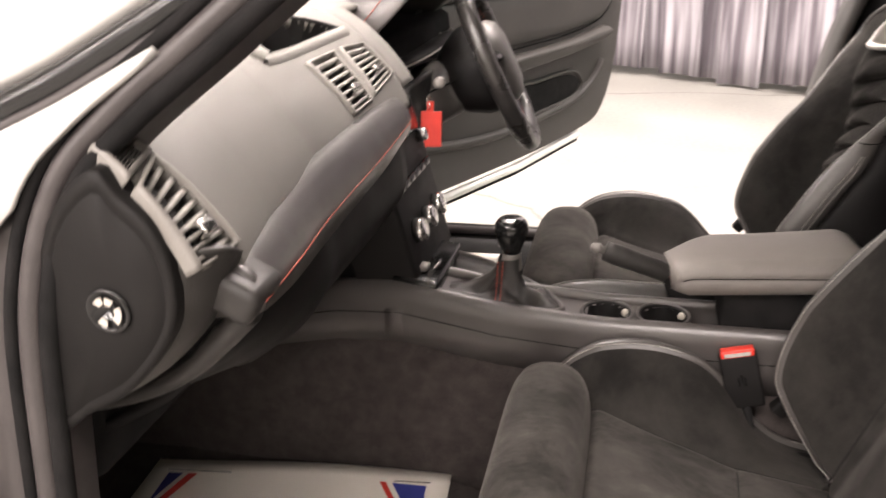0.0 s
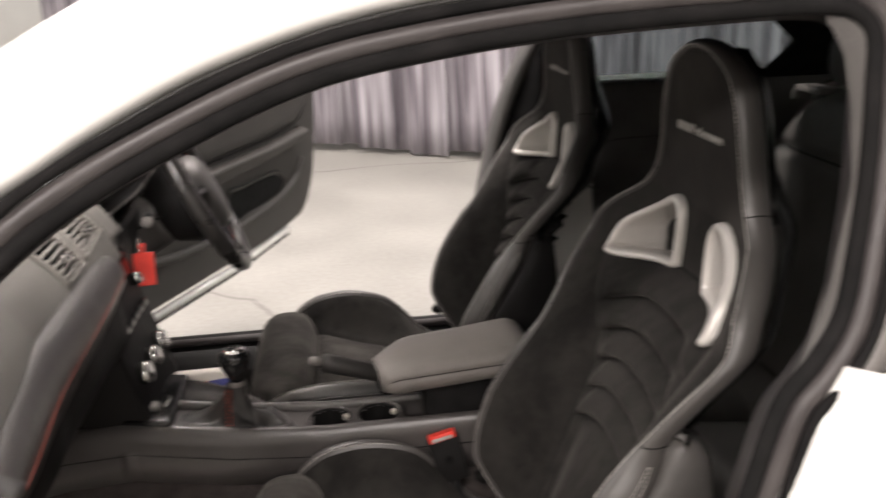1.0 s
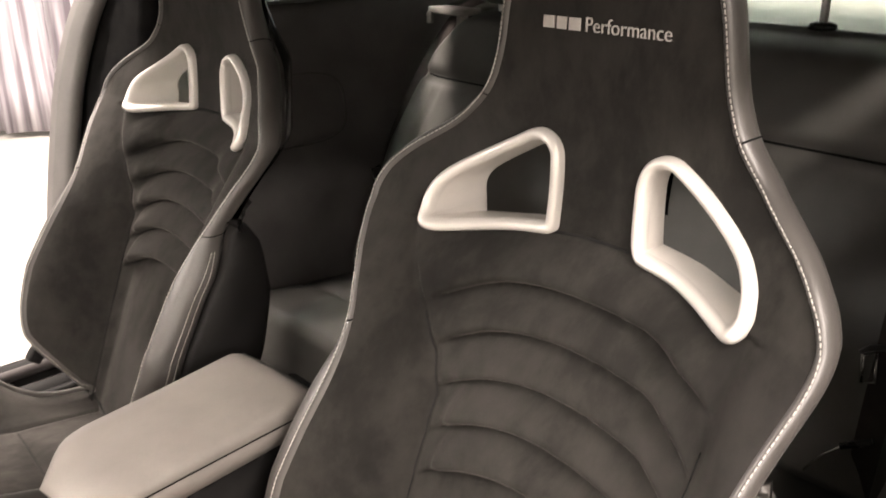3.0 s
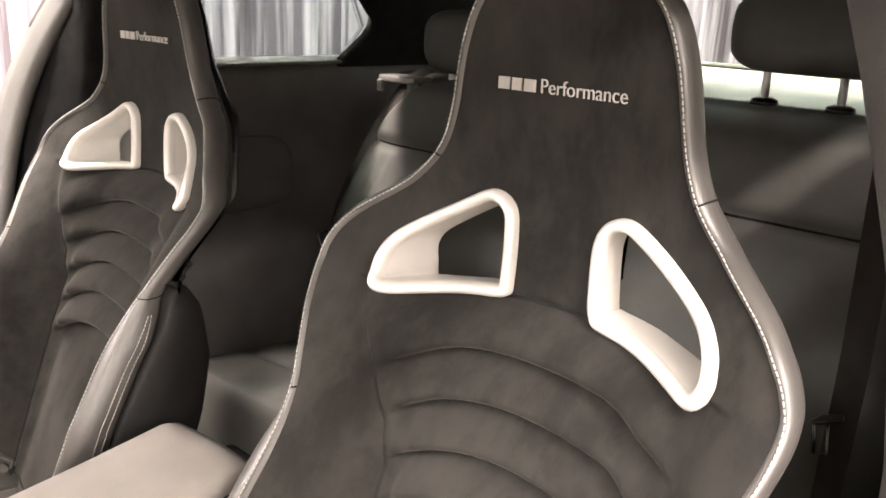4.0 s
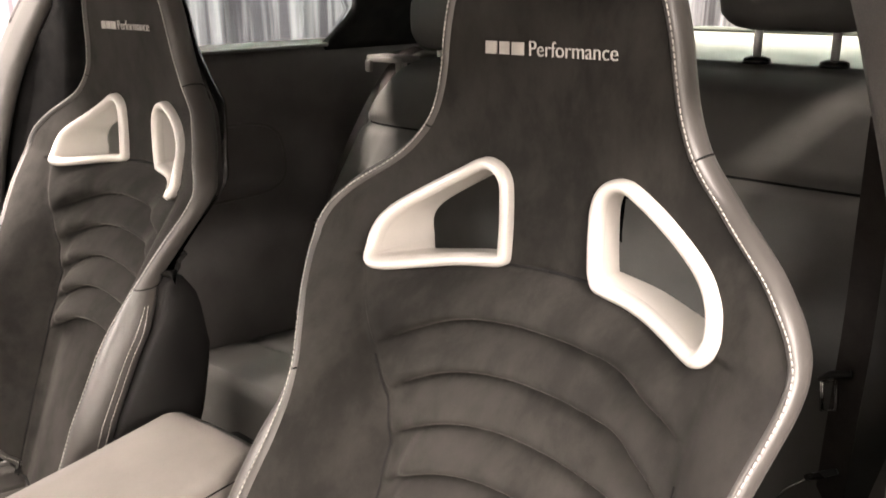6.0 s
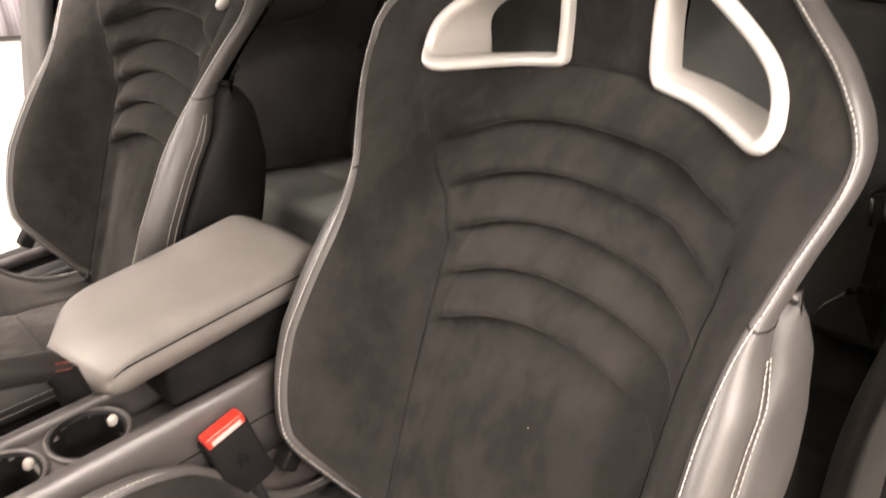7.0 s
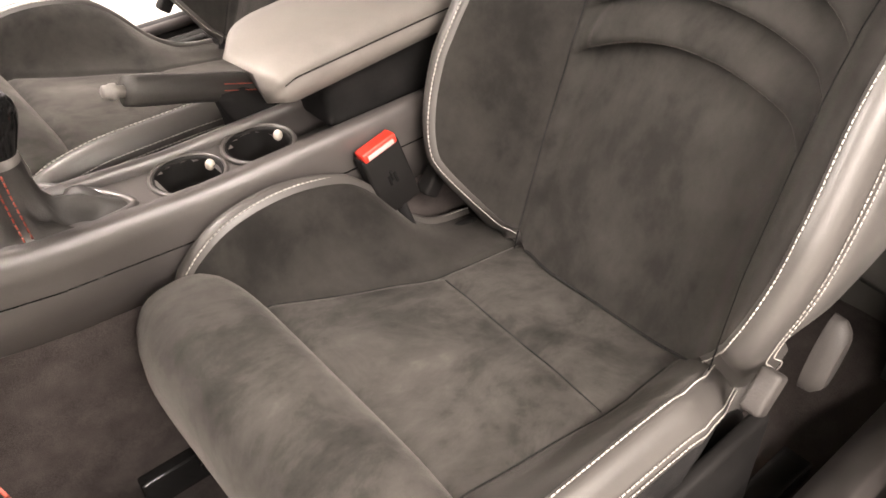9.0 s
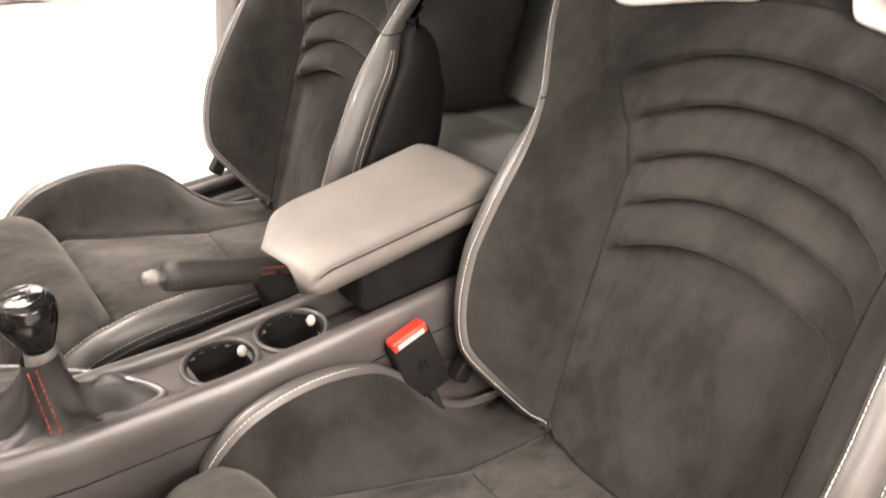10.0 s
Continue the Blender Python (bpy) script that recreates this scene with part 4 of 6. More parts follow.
        part("cushion_stitching", bm, THREAD, root)
        for o, h in (((.0265, -.016), (.0285, -.024)) if sgn < 0 else ((.0262, -.014), (.0272, -.024))):
            bm = bmesh.new()
            stitches(bm, [Vector((x, CC + sgn * (half(x, sgn) + o * (1.0 if sgn < 0 else ip(x, [.16, .26, .35], [1, .85, .4])) + .0004), cush_z(x, sgn * half(x, sgn)) + h * ip(x, [.38, .505], [1, .7]))) for x in xs], Vector((0, sgn, .3)), 0.0050, 0.0037, 0.0009)
            part("cushion_stitching", bm, THREAD, root)
    # base, rails and recliner
    bm = bmesh.new()
    box(bm, (.12, CC - .185, .30), (.52, CC + .185, .40))
    part("seat_base", bm, PLASTIC, root, "black plastic seat base", bevel=.02)
    for sgn in (-1, 1):
        ry = CC + (.245 if sgn > 0 else -.205)
        bm = bmesh.new()
        box(bm, (.05, ry - .018, .236), (.62, ry + .018, .262))
        part("seat_rail", bm, GLOSS, root, "black steel seat rail", bevel=.003)
        bm = bmesh.new()
        box(bm, (.045, ry - .026, .25), (.11, ry - .008, .290))
        box(bm, (.045, ry + .008, .25), (.11, ry + .026, .290))
        box(bm, (.055, ry - .012, .25), (.09, ry + .012, .272))
        part("rail_cap", bm, GLOSS, root, "gloss black rail end cap", bevel=.004)
        bm = bmesh.new()
        box(bm, (.13, CC + sgn * .20 - .008, .30), (.50, CC + sgn * .20 + .008, .43))
        part("side_plate", bm, PLASTIC, root, "black steel side plate", bevel=.006)
        bm = bmesh.new()
        rows = []
        for y in (0, .012, .019, .022):
            k = 1 - .5 * (y / .024) ** 4
            ring_row = []
            for j in range(28):
                a = 2 * math.pi * j / 28
                e, f2 = .0145 * k * math.cos(a), .041 * k * math.copysign(abs(math.sin(a)) ** .8, math.sin(a))
                ring_row.append(Vector((.564 + e * .93 + f2 * .36, CC + sgn * (.203 + y), .464 - e * .36 + f2 * .93)))
            rows.append(ring_row)
        loft(bm, rows, True, True)
        part("recliner_handle", bm, DOOR_PANEL if sgn < 0 else PLASTIC, root, "dark grey plastic recliner handle", bevel=.002)
        bm = bmesh.new()
        box(bm, (-.011, -.010, -.020), (.011, .010, .020), Matrix.Translation((.452, CC + sgn * .212, .500)) @ Matrix.Rotation(radians(38), 4, "Y"))
        part("tilt_lever", bm, DOOR_PANEL if sgn < 0 else PLASTIC, root, "grey plastic fold lever", bevel=.004)
        # motor and cable below the flank
        bm = bmesh.new()
        tube(bm, [(.22, CC + sgn * .228, .40), (.36, CC + sgn * .228, .405)], .022, 14)
        box(bm, (.26, CC + sgn * .228 - .026, .372), (.30, CC + sgn * .228 + .026, .432))
        part("height_adjuster", bm, GLOSS, root, "black height adjuster", bevel=.004)
    return root


seat = sport_seat()
driver_seat = copy_thing(seat, Matrix.Translation((0.362, 0.374, 0.24)))
# the driver's cushion is drawn out further and set lower
pull = Matrix.Translation((.505, -.025, -.010)) @ Matrix.Diagonal((1.125, 1, 1, 1)) @ Matrix.Translation((-.505, 0, 0))
for child in driver_seat.children:
    if child.name.split(".")[0] in ("seat_cushion", "cushion_bolster", "cushion_skirt", "thigh_roll", "cushion_flank", "cushion_stitching", "cushion_seam"):
        child.data = child.data.copy()
        child.data.transform(pull)
    # shade on the driver's shell side, put in as near-black plastic
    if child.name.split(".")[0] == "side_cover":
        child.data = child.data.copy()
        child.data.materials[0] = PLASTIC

# ---- centre console ----
console = thing("centre_console", (0.15, -0.055, 0.24), "dark plastic centre console with cup holders", "console")


def build_console():
    # side walls with a rolled upper edge
    def top_z(x):
        return ip(x, [-.70, -.36, -.30, -.2, -.1, .05, .2, .5, .7], [.50, .56, .605, .625, .630, .604, .592, .592, .60])
    for sgn, y0 in ((-1, -.055), (1, -.118)):
        bm = bmesh.new()
        rows = []
        for x in span(-.70, .70, 56):
            t = top_z(x)
            rows.append([Vector((x, y0 + sgn * o, z)) for o, z in ((.064, t - .012), (.066, t - .002), (.070, t + .001), (.078, t - .002), (.084, t - .012), (.086, t - .028), (.085, t - .046), (.086, t - .050), (.086, t - .095), (.075, t - .097))])
        loft(bm, rows, True, True)
        part("console_side", bm, CONSOLE, console, "dark plastic console side")
        bm = bmesh.new()
        loft(bm, [[Vector((x, y0 + sgn * o, z)) for o, z in ((.070, top_z(x) - .08), (.084, top_z(x) - .09), (.086, top_z(x) - .15), (.084, .30), (.080, .235), (.06, .235))] for x in span(-.70, .70, 40)], True, True)
        part("console_carpet", bm, CARPET, console, "dark carpeted console base")
        bm = bmesh.new()
        stitches(bm, [Vector((x, y0 + sgn * .0863, top_z(x) - .047)) for x in span(-.25, .5, 60)], Vector((0, sgn, .1)), 0.02, 0.0195, 0.0010)
        part("seam", bm, GLOSS, console)
    bm = bmesh.new()
    sheet(bm, lambda x, y: Vector((x, y, top_z(x) - .012 - .03 * ss(.30, .34, x))), span(-.28, .70, 90), span(-.122, -.052, 20),
          lambda x, y: not ((x - .205) ** 2 + (y + .088) ** 2 < .031 ** 2 or (x - .285) ** 2 + (y + .086) ** 2 < .031 ** 2))
    part("console_top", bm, CONSOLE, console, "dark grey console top")
    for cx, cy in ((.205, -.088), (.285, -.086)):
        bm = bmesh.new()
        rings = [[Vector((cx + r * math.cos(a), cy + r * math.sin(a), top_z(cx) - .012 + h)) for a in [2 * math.pi * j / 28 for j in range(28)]] for r, h in ((.036, -.004), (.036, .003), (.033, .004), (.0315, .0), (.030, -.03), (.028, -.06), (.001, -.06))]
        loft(bm, rings, True, False)
        cup = part("cup_holder", bm, PLASTIC, console, "black round cup holder")
        bm = bmesh.new()
        tube(bm, [Vector((cx + .037 * math.cos(a), cy + .037 * math.sin(a), top_z(cx) - .009)) for a in [2 * math.pi * k / 32 for k in range(32)]], .0025, 8, closed=True)
        part("rim", bm, CONSOLE, cup, "grey cup holder rim")
        bm = bmesh.new()
        bmesh.ops.create_uvsphere(bm, u_segments=12, v_segments=8, radius=.0052, matrix=Matrix.Translation((cx + .026, cy + .006, top_z(cx) - .012)) @ Matrix.Diagonal((1, .8, 1.2, 1)))
        part("rubber_grip", bm, BUTTON, cup, "beige rubber grip")
    bm = bmesh.new()
    box(bm, (-.84, -.105, .24), (-.13, .07, .76))
    part("tunnel_front", bm, LINER, console, "black tunnel under the dash", bevel=.02)
    # carpeted tunnel beside the console, under the handbrake
    bm = bmesh.new()
    box(bm, (-.30, -.060, .24), (.78, .095, .47))
    part("tunnel", bm, LINER, console, "black carpeted tunnel", bevel=.02)
    # lighter panel in front of the lever
    bm = bmesh.new()
    box(bm, (-.112, -.130, .608), (-.040, .035, .634), Matrix.Rotation(radians(8), 4, "Y"))
    pan = part("socket_panel", bm, GLOSS, console, "gloss black socket panel", bevel=.006)
    bm = bmesh.new()
    box(bm, (-.085, -.105, .636), (-.062, -.085, .645), Matrix.Rotation(radians(8), 4, "Y"))
    part("socket_cap", bm, GREY_PLASTIC, pan, bevel=.002)
    bm = bmesh.new()
    tube(bm, [(-.052, -.10, .641), (-.048, -.085, .642), (-.05, -.07, .642)], .0025, 6)
    part("chrome_tab", bm, CHROME, pan)


build_console()


def gear_lever():
    root = thing("gear_lever", (.055, -.06, .59), "black gear lever with chrome-topped knob and leather gaiter", "gear lever")
    c = Vector((.057, -.072, .592))
    base = smooth_path([(-.110, -.117, 0), (-.108, .02, 0), (-.085, .070, 0), (-.04, .066, 0), (.02, .030, 0), (.075, -.020, 0), (.115, -.065, 0), (.138, -.112, 0), (.10, -.120, 0), (.03, -.121, 0), (-.05, -.121, 0)], 5, True)
    bm = bmesh.new()
    rings = []
    for t, pull, lift in ((0, 0, 0), (.1, .05, .005), (.25, .22, .004), (.4, .42, .007), (.55, .60, .012), (.68, .73, .020), (.8, .83, .032), (.9, .88, .046), (1, .90, .062)):
        row = []
        for q in base:
            a = math.atan2(q.y - c.y, q.x - c.x)
            end = Vector((c.x + .016 * math.cos(a), c.y + .015 * math.sin(a), 0))
            p = Vector((q.x, q.y, 0)).lerp(end, pull / .90)
            fold = math.sin(math.pi * t) * (.009 * math.sin(5 * a + 7 * t) + .007 * math.sin(9 * a - 5 * t + 1) + .006 * math.sin(75 * p.x + 20 * p.y))
            row.append(Vector((p.x, p.y, c.z + lift + fold * (1 - .4 * t))))
        rings.append(row)
    loft(bm, rings, True, False)
    part("gaiter", bm, BLACK_LEATHER, root, "creased black leather gaiter")
    for off in (-.0035, .0035):
        bm = bmesh.new()
        stitches(bm, [c + Vector((-.010 + off, -.018 - .026 * (1 - t) ** 1.5, .012 + .048 * t)) for t in span(0, 1, 10)], Vector((0, -1, .5)), 0.006, 0.0045, 0.0014)
        part("stitching", bm, RED_THREAD, root, "red stitching")
    bm = bmesh.new()
    tube(bm, [Vector((q.x * 1.02, c.y + (q.y - c.y) * 1.03, c.z + .001)) for q in base], .0045, 8, closed=True)
    part("gaiter_frame", bm, CONSOLE, root, "grey gaiter frame")
    bm = bmesh.new()
    loft(bm, [[Vector((.02 + (q.x - .02) * k, -.03 + (q.y + .03) * k, z)) for q in base] for k, z in ((.96, c.z - .003), (1.10, c.z - .001), (1.15, c.z - .006), (1.16, c.z - .05))], True, True)
    part("lever_surround", bm, CONSOLE, root, "grey plastic lever surround")
    top = Vector((.060, -.068, .640))
    bm = bmesh.new()
    lathe(bm, [(.0165, -.006), (.0168, -.002), (.0148, .010), (.0135, .019), (.0125, .021), (0, .021)], top)
    part("collar", bm, GREY_PLASTIC, root, "satin grey collar")
    bm = bmesh.new()
    lathe(bm, [(.011, .010), (.013, .020), (.018, .032), (.0235, .046), (.0255, .056), (.0245, .066), (.020, .072), (.0, .0735)], top)
    knob = part("knob", bm, GLOSS, root, "gloss black knob")
    bm = bmesh.new()
    lathe(bm, [(.0185, .0725), (.017, .0745), (.0, .0755)], top)
    disc = part("shift_plate", bm, CHROME, knob, "chrome shift pattern plate")
    bm = bmesh.new()
    for dx in (-.008, 0, .008):
        box(bm, top + Vector((-.009, dx - .0009, .0758)), top + Vector((.009, dx + .0009, .0766)))
    box(bm, top + Vector((-.0009, -.008, .0758)), top + Vector((.0009, .008, .0766)))
    part("shift_marks", bm, GLOSS, disc, smooth=False)


gear_lever()


def handbrake():
    root = thing("handbrake", (.27, .005, .60), "grey leather handbrake lever with red stitching", "handbrake")
    a, b = Vector((.345, .008, .592)), Vector((.185, .004, .645))
    d = (b - a).normalized()
    bm = bmesh.new()
    pts = [a + d * s for s in span(0, .158, 12)]
    tube(bm, pts, [.013, .0135, .014, .0142, .014, .0138, .0135, .0135, .0138, .0142, .0145, .0145, .0135], 16, flat=1.15)
    part("grip", bm, BLACK_LEATHER, root, "dark grey leather grip")
    bm = bmesh.new()
    tube(bm, [b - d * .012, b - d * .004, b - d * .002, b + d * .003, b + d * .005, b + d * .010, b + d * .012], [.0062, .0062, .0085, .0085, .0070, .0066, .003], 14)
    part("button", bm, GREY_PLASTIC, root, "satin metal release button")
    side = Vector((0, -.94, .34))
    for k in (-.0035, .0035):
        bm = bmesh.new()
        stitches(bm, [a + d * t + side * .0150 + d.cross(side) * k for t in span(-.012, .052, 10)], side, .0045, .0034, .0011)
        part("stitching", bm, RED_THREAD, root, "red stitching")
    bm = bmesh.new()
    rings = []
    for k in range(8):
        t = k / 7
        cc = a + d * .045 * t + Vector((.02 * (1 - t), 0, -.05 * (1 - t)))
        rings.append([cc + Vector(((.019 + .045 * (1 - t)) * math.cos(q) * (1 + .07 * math.sin(5 * q + 3 * t)), (.019 + .030 * (1 - t)) * math.sin(q) * (1 + .06 * math.sin(7 * q - 4 * t)), .004 * math.sin(6 * q) * (1 - t))) for q in [2 * math.pi * j / 24 for j in range(24)]])
    loft(bm, rings, True, True)
    part("gaiter", bm, LINER, root, "black gaiter")


handbrake()


def armrest():
    root = thing("armrest", (.42, -.055, .63), "grey leather-covered centre armrest on its bracket", "armrest")
    bm = bmesh.new()
    rings = []
    n = 30
    FY = [0, .10, .42, .62, .82, 1]
    front = lambda f: sm(f, FY, [.304, .294, .280, .288, .312, .330])
    for k in range(n + 1):
        s = k / n
        hi = ip(s, [0, .04, .12, .5, .92, 1], [.664, .670, .675, .683, .694, .688])
        lo = ip(s, [0, .06, 1], [.636, .631, .650])
        mid = ip(s, [0, .08, .5, 1], [.652, .659, .666, .674])
        y0, y1 = -.128, .024
        sec = []
        for y, z in ((y0 + .020, lo), (y0 + .006, lo + .003), (y0 + .003, mid - .003), (y0 + .0065, mid), (y0 + .003, mid + .003), (y0 + .007, hi - .006), (y0 + .013, hi - .001), (y0 + .030, hi + .001),
                     (y0 * .5 + y1 * .5, hi + .003), (y1 - .03, hi + .001), (y1 - .012, hi - .001), (y1 - .005, hi - .006), (y1, mid), (y1 - .003, lo + .006), (y1 - .012, lo)):
            f = min(1, max(0, (y - y0) / (y1 - y0)))
            sec.append(Vector((front(f) + (.548 - .012 * f - front(f)) * s, y, z)))
        rings.append(sec)
    loft(bm, rings, True, True)
    pad = part("pad", bm, PALE_LEATHER, root, "grey leather pad")
    bm = bmesh.new()
    tube(bm, [rg[3] + Vector((-.0006, -.0016, 0)) for rg in rings[1:-1]], .0007, 6)
    part("pad_seam", bm, LINER, pad, "dark pad seam")
    bm = bmesh.new()
    box(bm, (.36, -.108, .575), (.60, .005, .645))
    part("bracket", bm, LINER, root, "black armrest bracket", bevel=.01)


armrest()


def belt_buckle():
    root = thing("belt_buckle", (.40, -.15, .45), "black seat belt buckle with red release button", "seat belt buckle")
    m = Matrix.Translation((.392, -.158, .530)) @ Matrix.Rotation(radians(-14), 4, "Y") @ Matrix.Rotation(radians(-8), 4, "X")
    bm = bmesh.new()
    bmesh.ops.create_cube(bm, size=1, matrix=m @ Matrix.Diagonal((.050, .020, .078, 1)))
    part("housing", bm, PLASTIC, root, "black plastic housing", bevel=.004)
    bm = bmesh.new()
    bmesh.ops.create_cube(bm, size=1, matrix=m @ Matrix.Translation((0, -.003, .041)) @ Matrix.Diagonal((.044, .017, .012, 1)))
    btn = part("release_button", bm, RED, root, "red release button", bevel=.0025)
    bm = bmesh.new()
    bmesh.ops.create_cube(bm, size=1, matrix=m @ Matrix.Translation((0, -.0122, .040)) @ Matrix.Diagonal((.034, .001, .005, 1)))
    part("lettering_bar", bm, THREAD, btn, smooth=False)
    bm = bmesh.new()
    for k in range(3):
        bmesh.ops.create_cube(bm, size=1, matrix=m @ Matrix.Translation((-.004 + .004 * k, -.0105, .004 * (k % 2))) @ Matrix.Diagonal((.003, .0012, .012, 1)))
    part("moulded_mark", bm, GLOSS, root, smooth=False)
    bm = bmesh.new()
    tube(bm, [m @ Vector((0, 0, -.035)), m @ Vector((.0, 0, -.07)), m @ Vector((.004, 0, -.13))], .010, 10, flat=.6)
    part("stalk", bm, LINER, root, "black stalk")


belt_buckle()

# ---- dashboard ----
dash = thing("dashboard", (-.3, 0, .7), "grey soft-touch dashboard with leather trim band", "dashboard")


def dash_dx(y):
    return ip(y, [-.76, -.70, -.6, -.4, -.1, .75], [0.0, -.005, -.03, -.066, -.066, -.066])


PROFILE = smooth_path([(x, 0, z) for x, z in ((-.80, .985), (-.60, 1.0), (-.40, 1.018), (-.25, 1.024), (-.16, 1.016), (-.11, 1.002), (-.075, .975), (-.05, .942), (-.036, .915), (-.034, .900), (-.06, .890))], 4)


def dash_at(y, k, out=0.0):
    """A point of the dash skin: place across the car and step along its profile."""
    i = min(max(k, 0), len(PROFILE) - 1)
    j = min(int(i), len(PROFILE) - 2)
    p = PROFILE[j].lerp(PROFILE[j + 1], i - j)
    t = (PROFILE[j + 1] - PROFILE[j]).normalized()
    mid = ss(-.62, -.25, y)
    q = Vector((p.x + dash_dx(y), y, p.z - .030 * mid * ss(12, 24, i)))
    return q + Vector((-t.z, 0, t.x)) * out


def on_quad(quad, u, v):
    (ya, ka), (yb, kb), (yc, kc), (yd, kd) = quad
    top_y, top_k = ya + (yb - ya) * u, ka + (kb - ka) * u
    low_y, low_k = yd + (yc - yd) * u, kd + (kc - kd) * u
    return top_y + (low_y - top_y) * v, top_k + (low_k - top_k) * v


def dash_vent(name, quad, n, label, finish, mu, mv, slim=.20):
    """A vent let into the dash skin, with its frame, throat and slats; mu, mv: share of the frame's width."""
    rim = [(u, 0) for u in span(0, 1, 6)] + [(1, v) for v in span(0, 1, 12)[1:]] + [(1 - u, 1) for u in span(0, 1, 6)[1:]] + [(0, 1 - v) for v in span(0, 1, 12)[1:-1]]
    P = lambda u, v, o: dash_at(*on_quad(quad, u, v), o)
    grow = lambda u, v, a: (.5 + (u - .5) * (1 + 2 * mu * a), .5 + (v - .5) * (1 + 2 * mv * a))
    bm = bmesh.new()
    loft(bm, [[P(*grow(u, v, a), o) for u, v in rim] for a, o in ((1.0, -.006), (1.0, .001), (.85, .004), (.3, .0055), (.05, .004), (0, .001), (0, -.03))], True, False)
    surround = part(name, bm, finish, dash, label)
    bm = bmesh.new()
    sheet(bm, lambda u, v: P(u, v, -.026), span(0, 1, 4), span(0, 1, 10))
    part("vent_throat", bm, LINER, surround)
    for i in range(n):
        v = (i + .6) / (n + .2)
        h = slim / n
        bm = bmesh.new()
        loft(bm, [[P(u, v - h, .001), P(u, v + h, .0015), P(u, v + h * .8 - .08 / n, -.014), P(u, v - h * .8 - .08 / n, -.014)] for u in span(0, 1, 4)], True, True)
        part("slat", bm, finish, surround)
    if n in (7, 8):
        bm = bmesh.new()
        c = P(.55, .66, .004)
        box(bm, Vector((-.006, -.008, -.005)), Vector((.006, .008, .005)), Matrix.Translation(c) @ Matrix.Rotation(radians(45), 4, "Y"))
        part("vent_slider", bm, CHROME, surround, "chrome vent slider", bevel=.002)


GRILLE_Q = [(-.747, 20.5), (-.720, 20.0), (-.716, 22.0), (-.750, 22.6)]
SIDE_Q = [(-.752, 23.9), (-.716, 22.9), (-.704, 30.8), (-.756, 30.2)]
CENTRE_A = [(-.248, 21.5), (-.165, 21.5), (-.166, 28.4), (-.236, 28.7)]
CENTRE_B = [(-.132, 21.5), (-.058, 22.0), (-.046, 27.0), (-.142, 28.0)]
TRAY_Q = [(-.315, 16.4), (-.165, 14.4), (-.085, 19.0), (-.305, 19.3)]


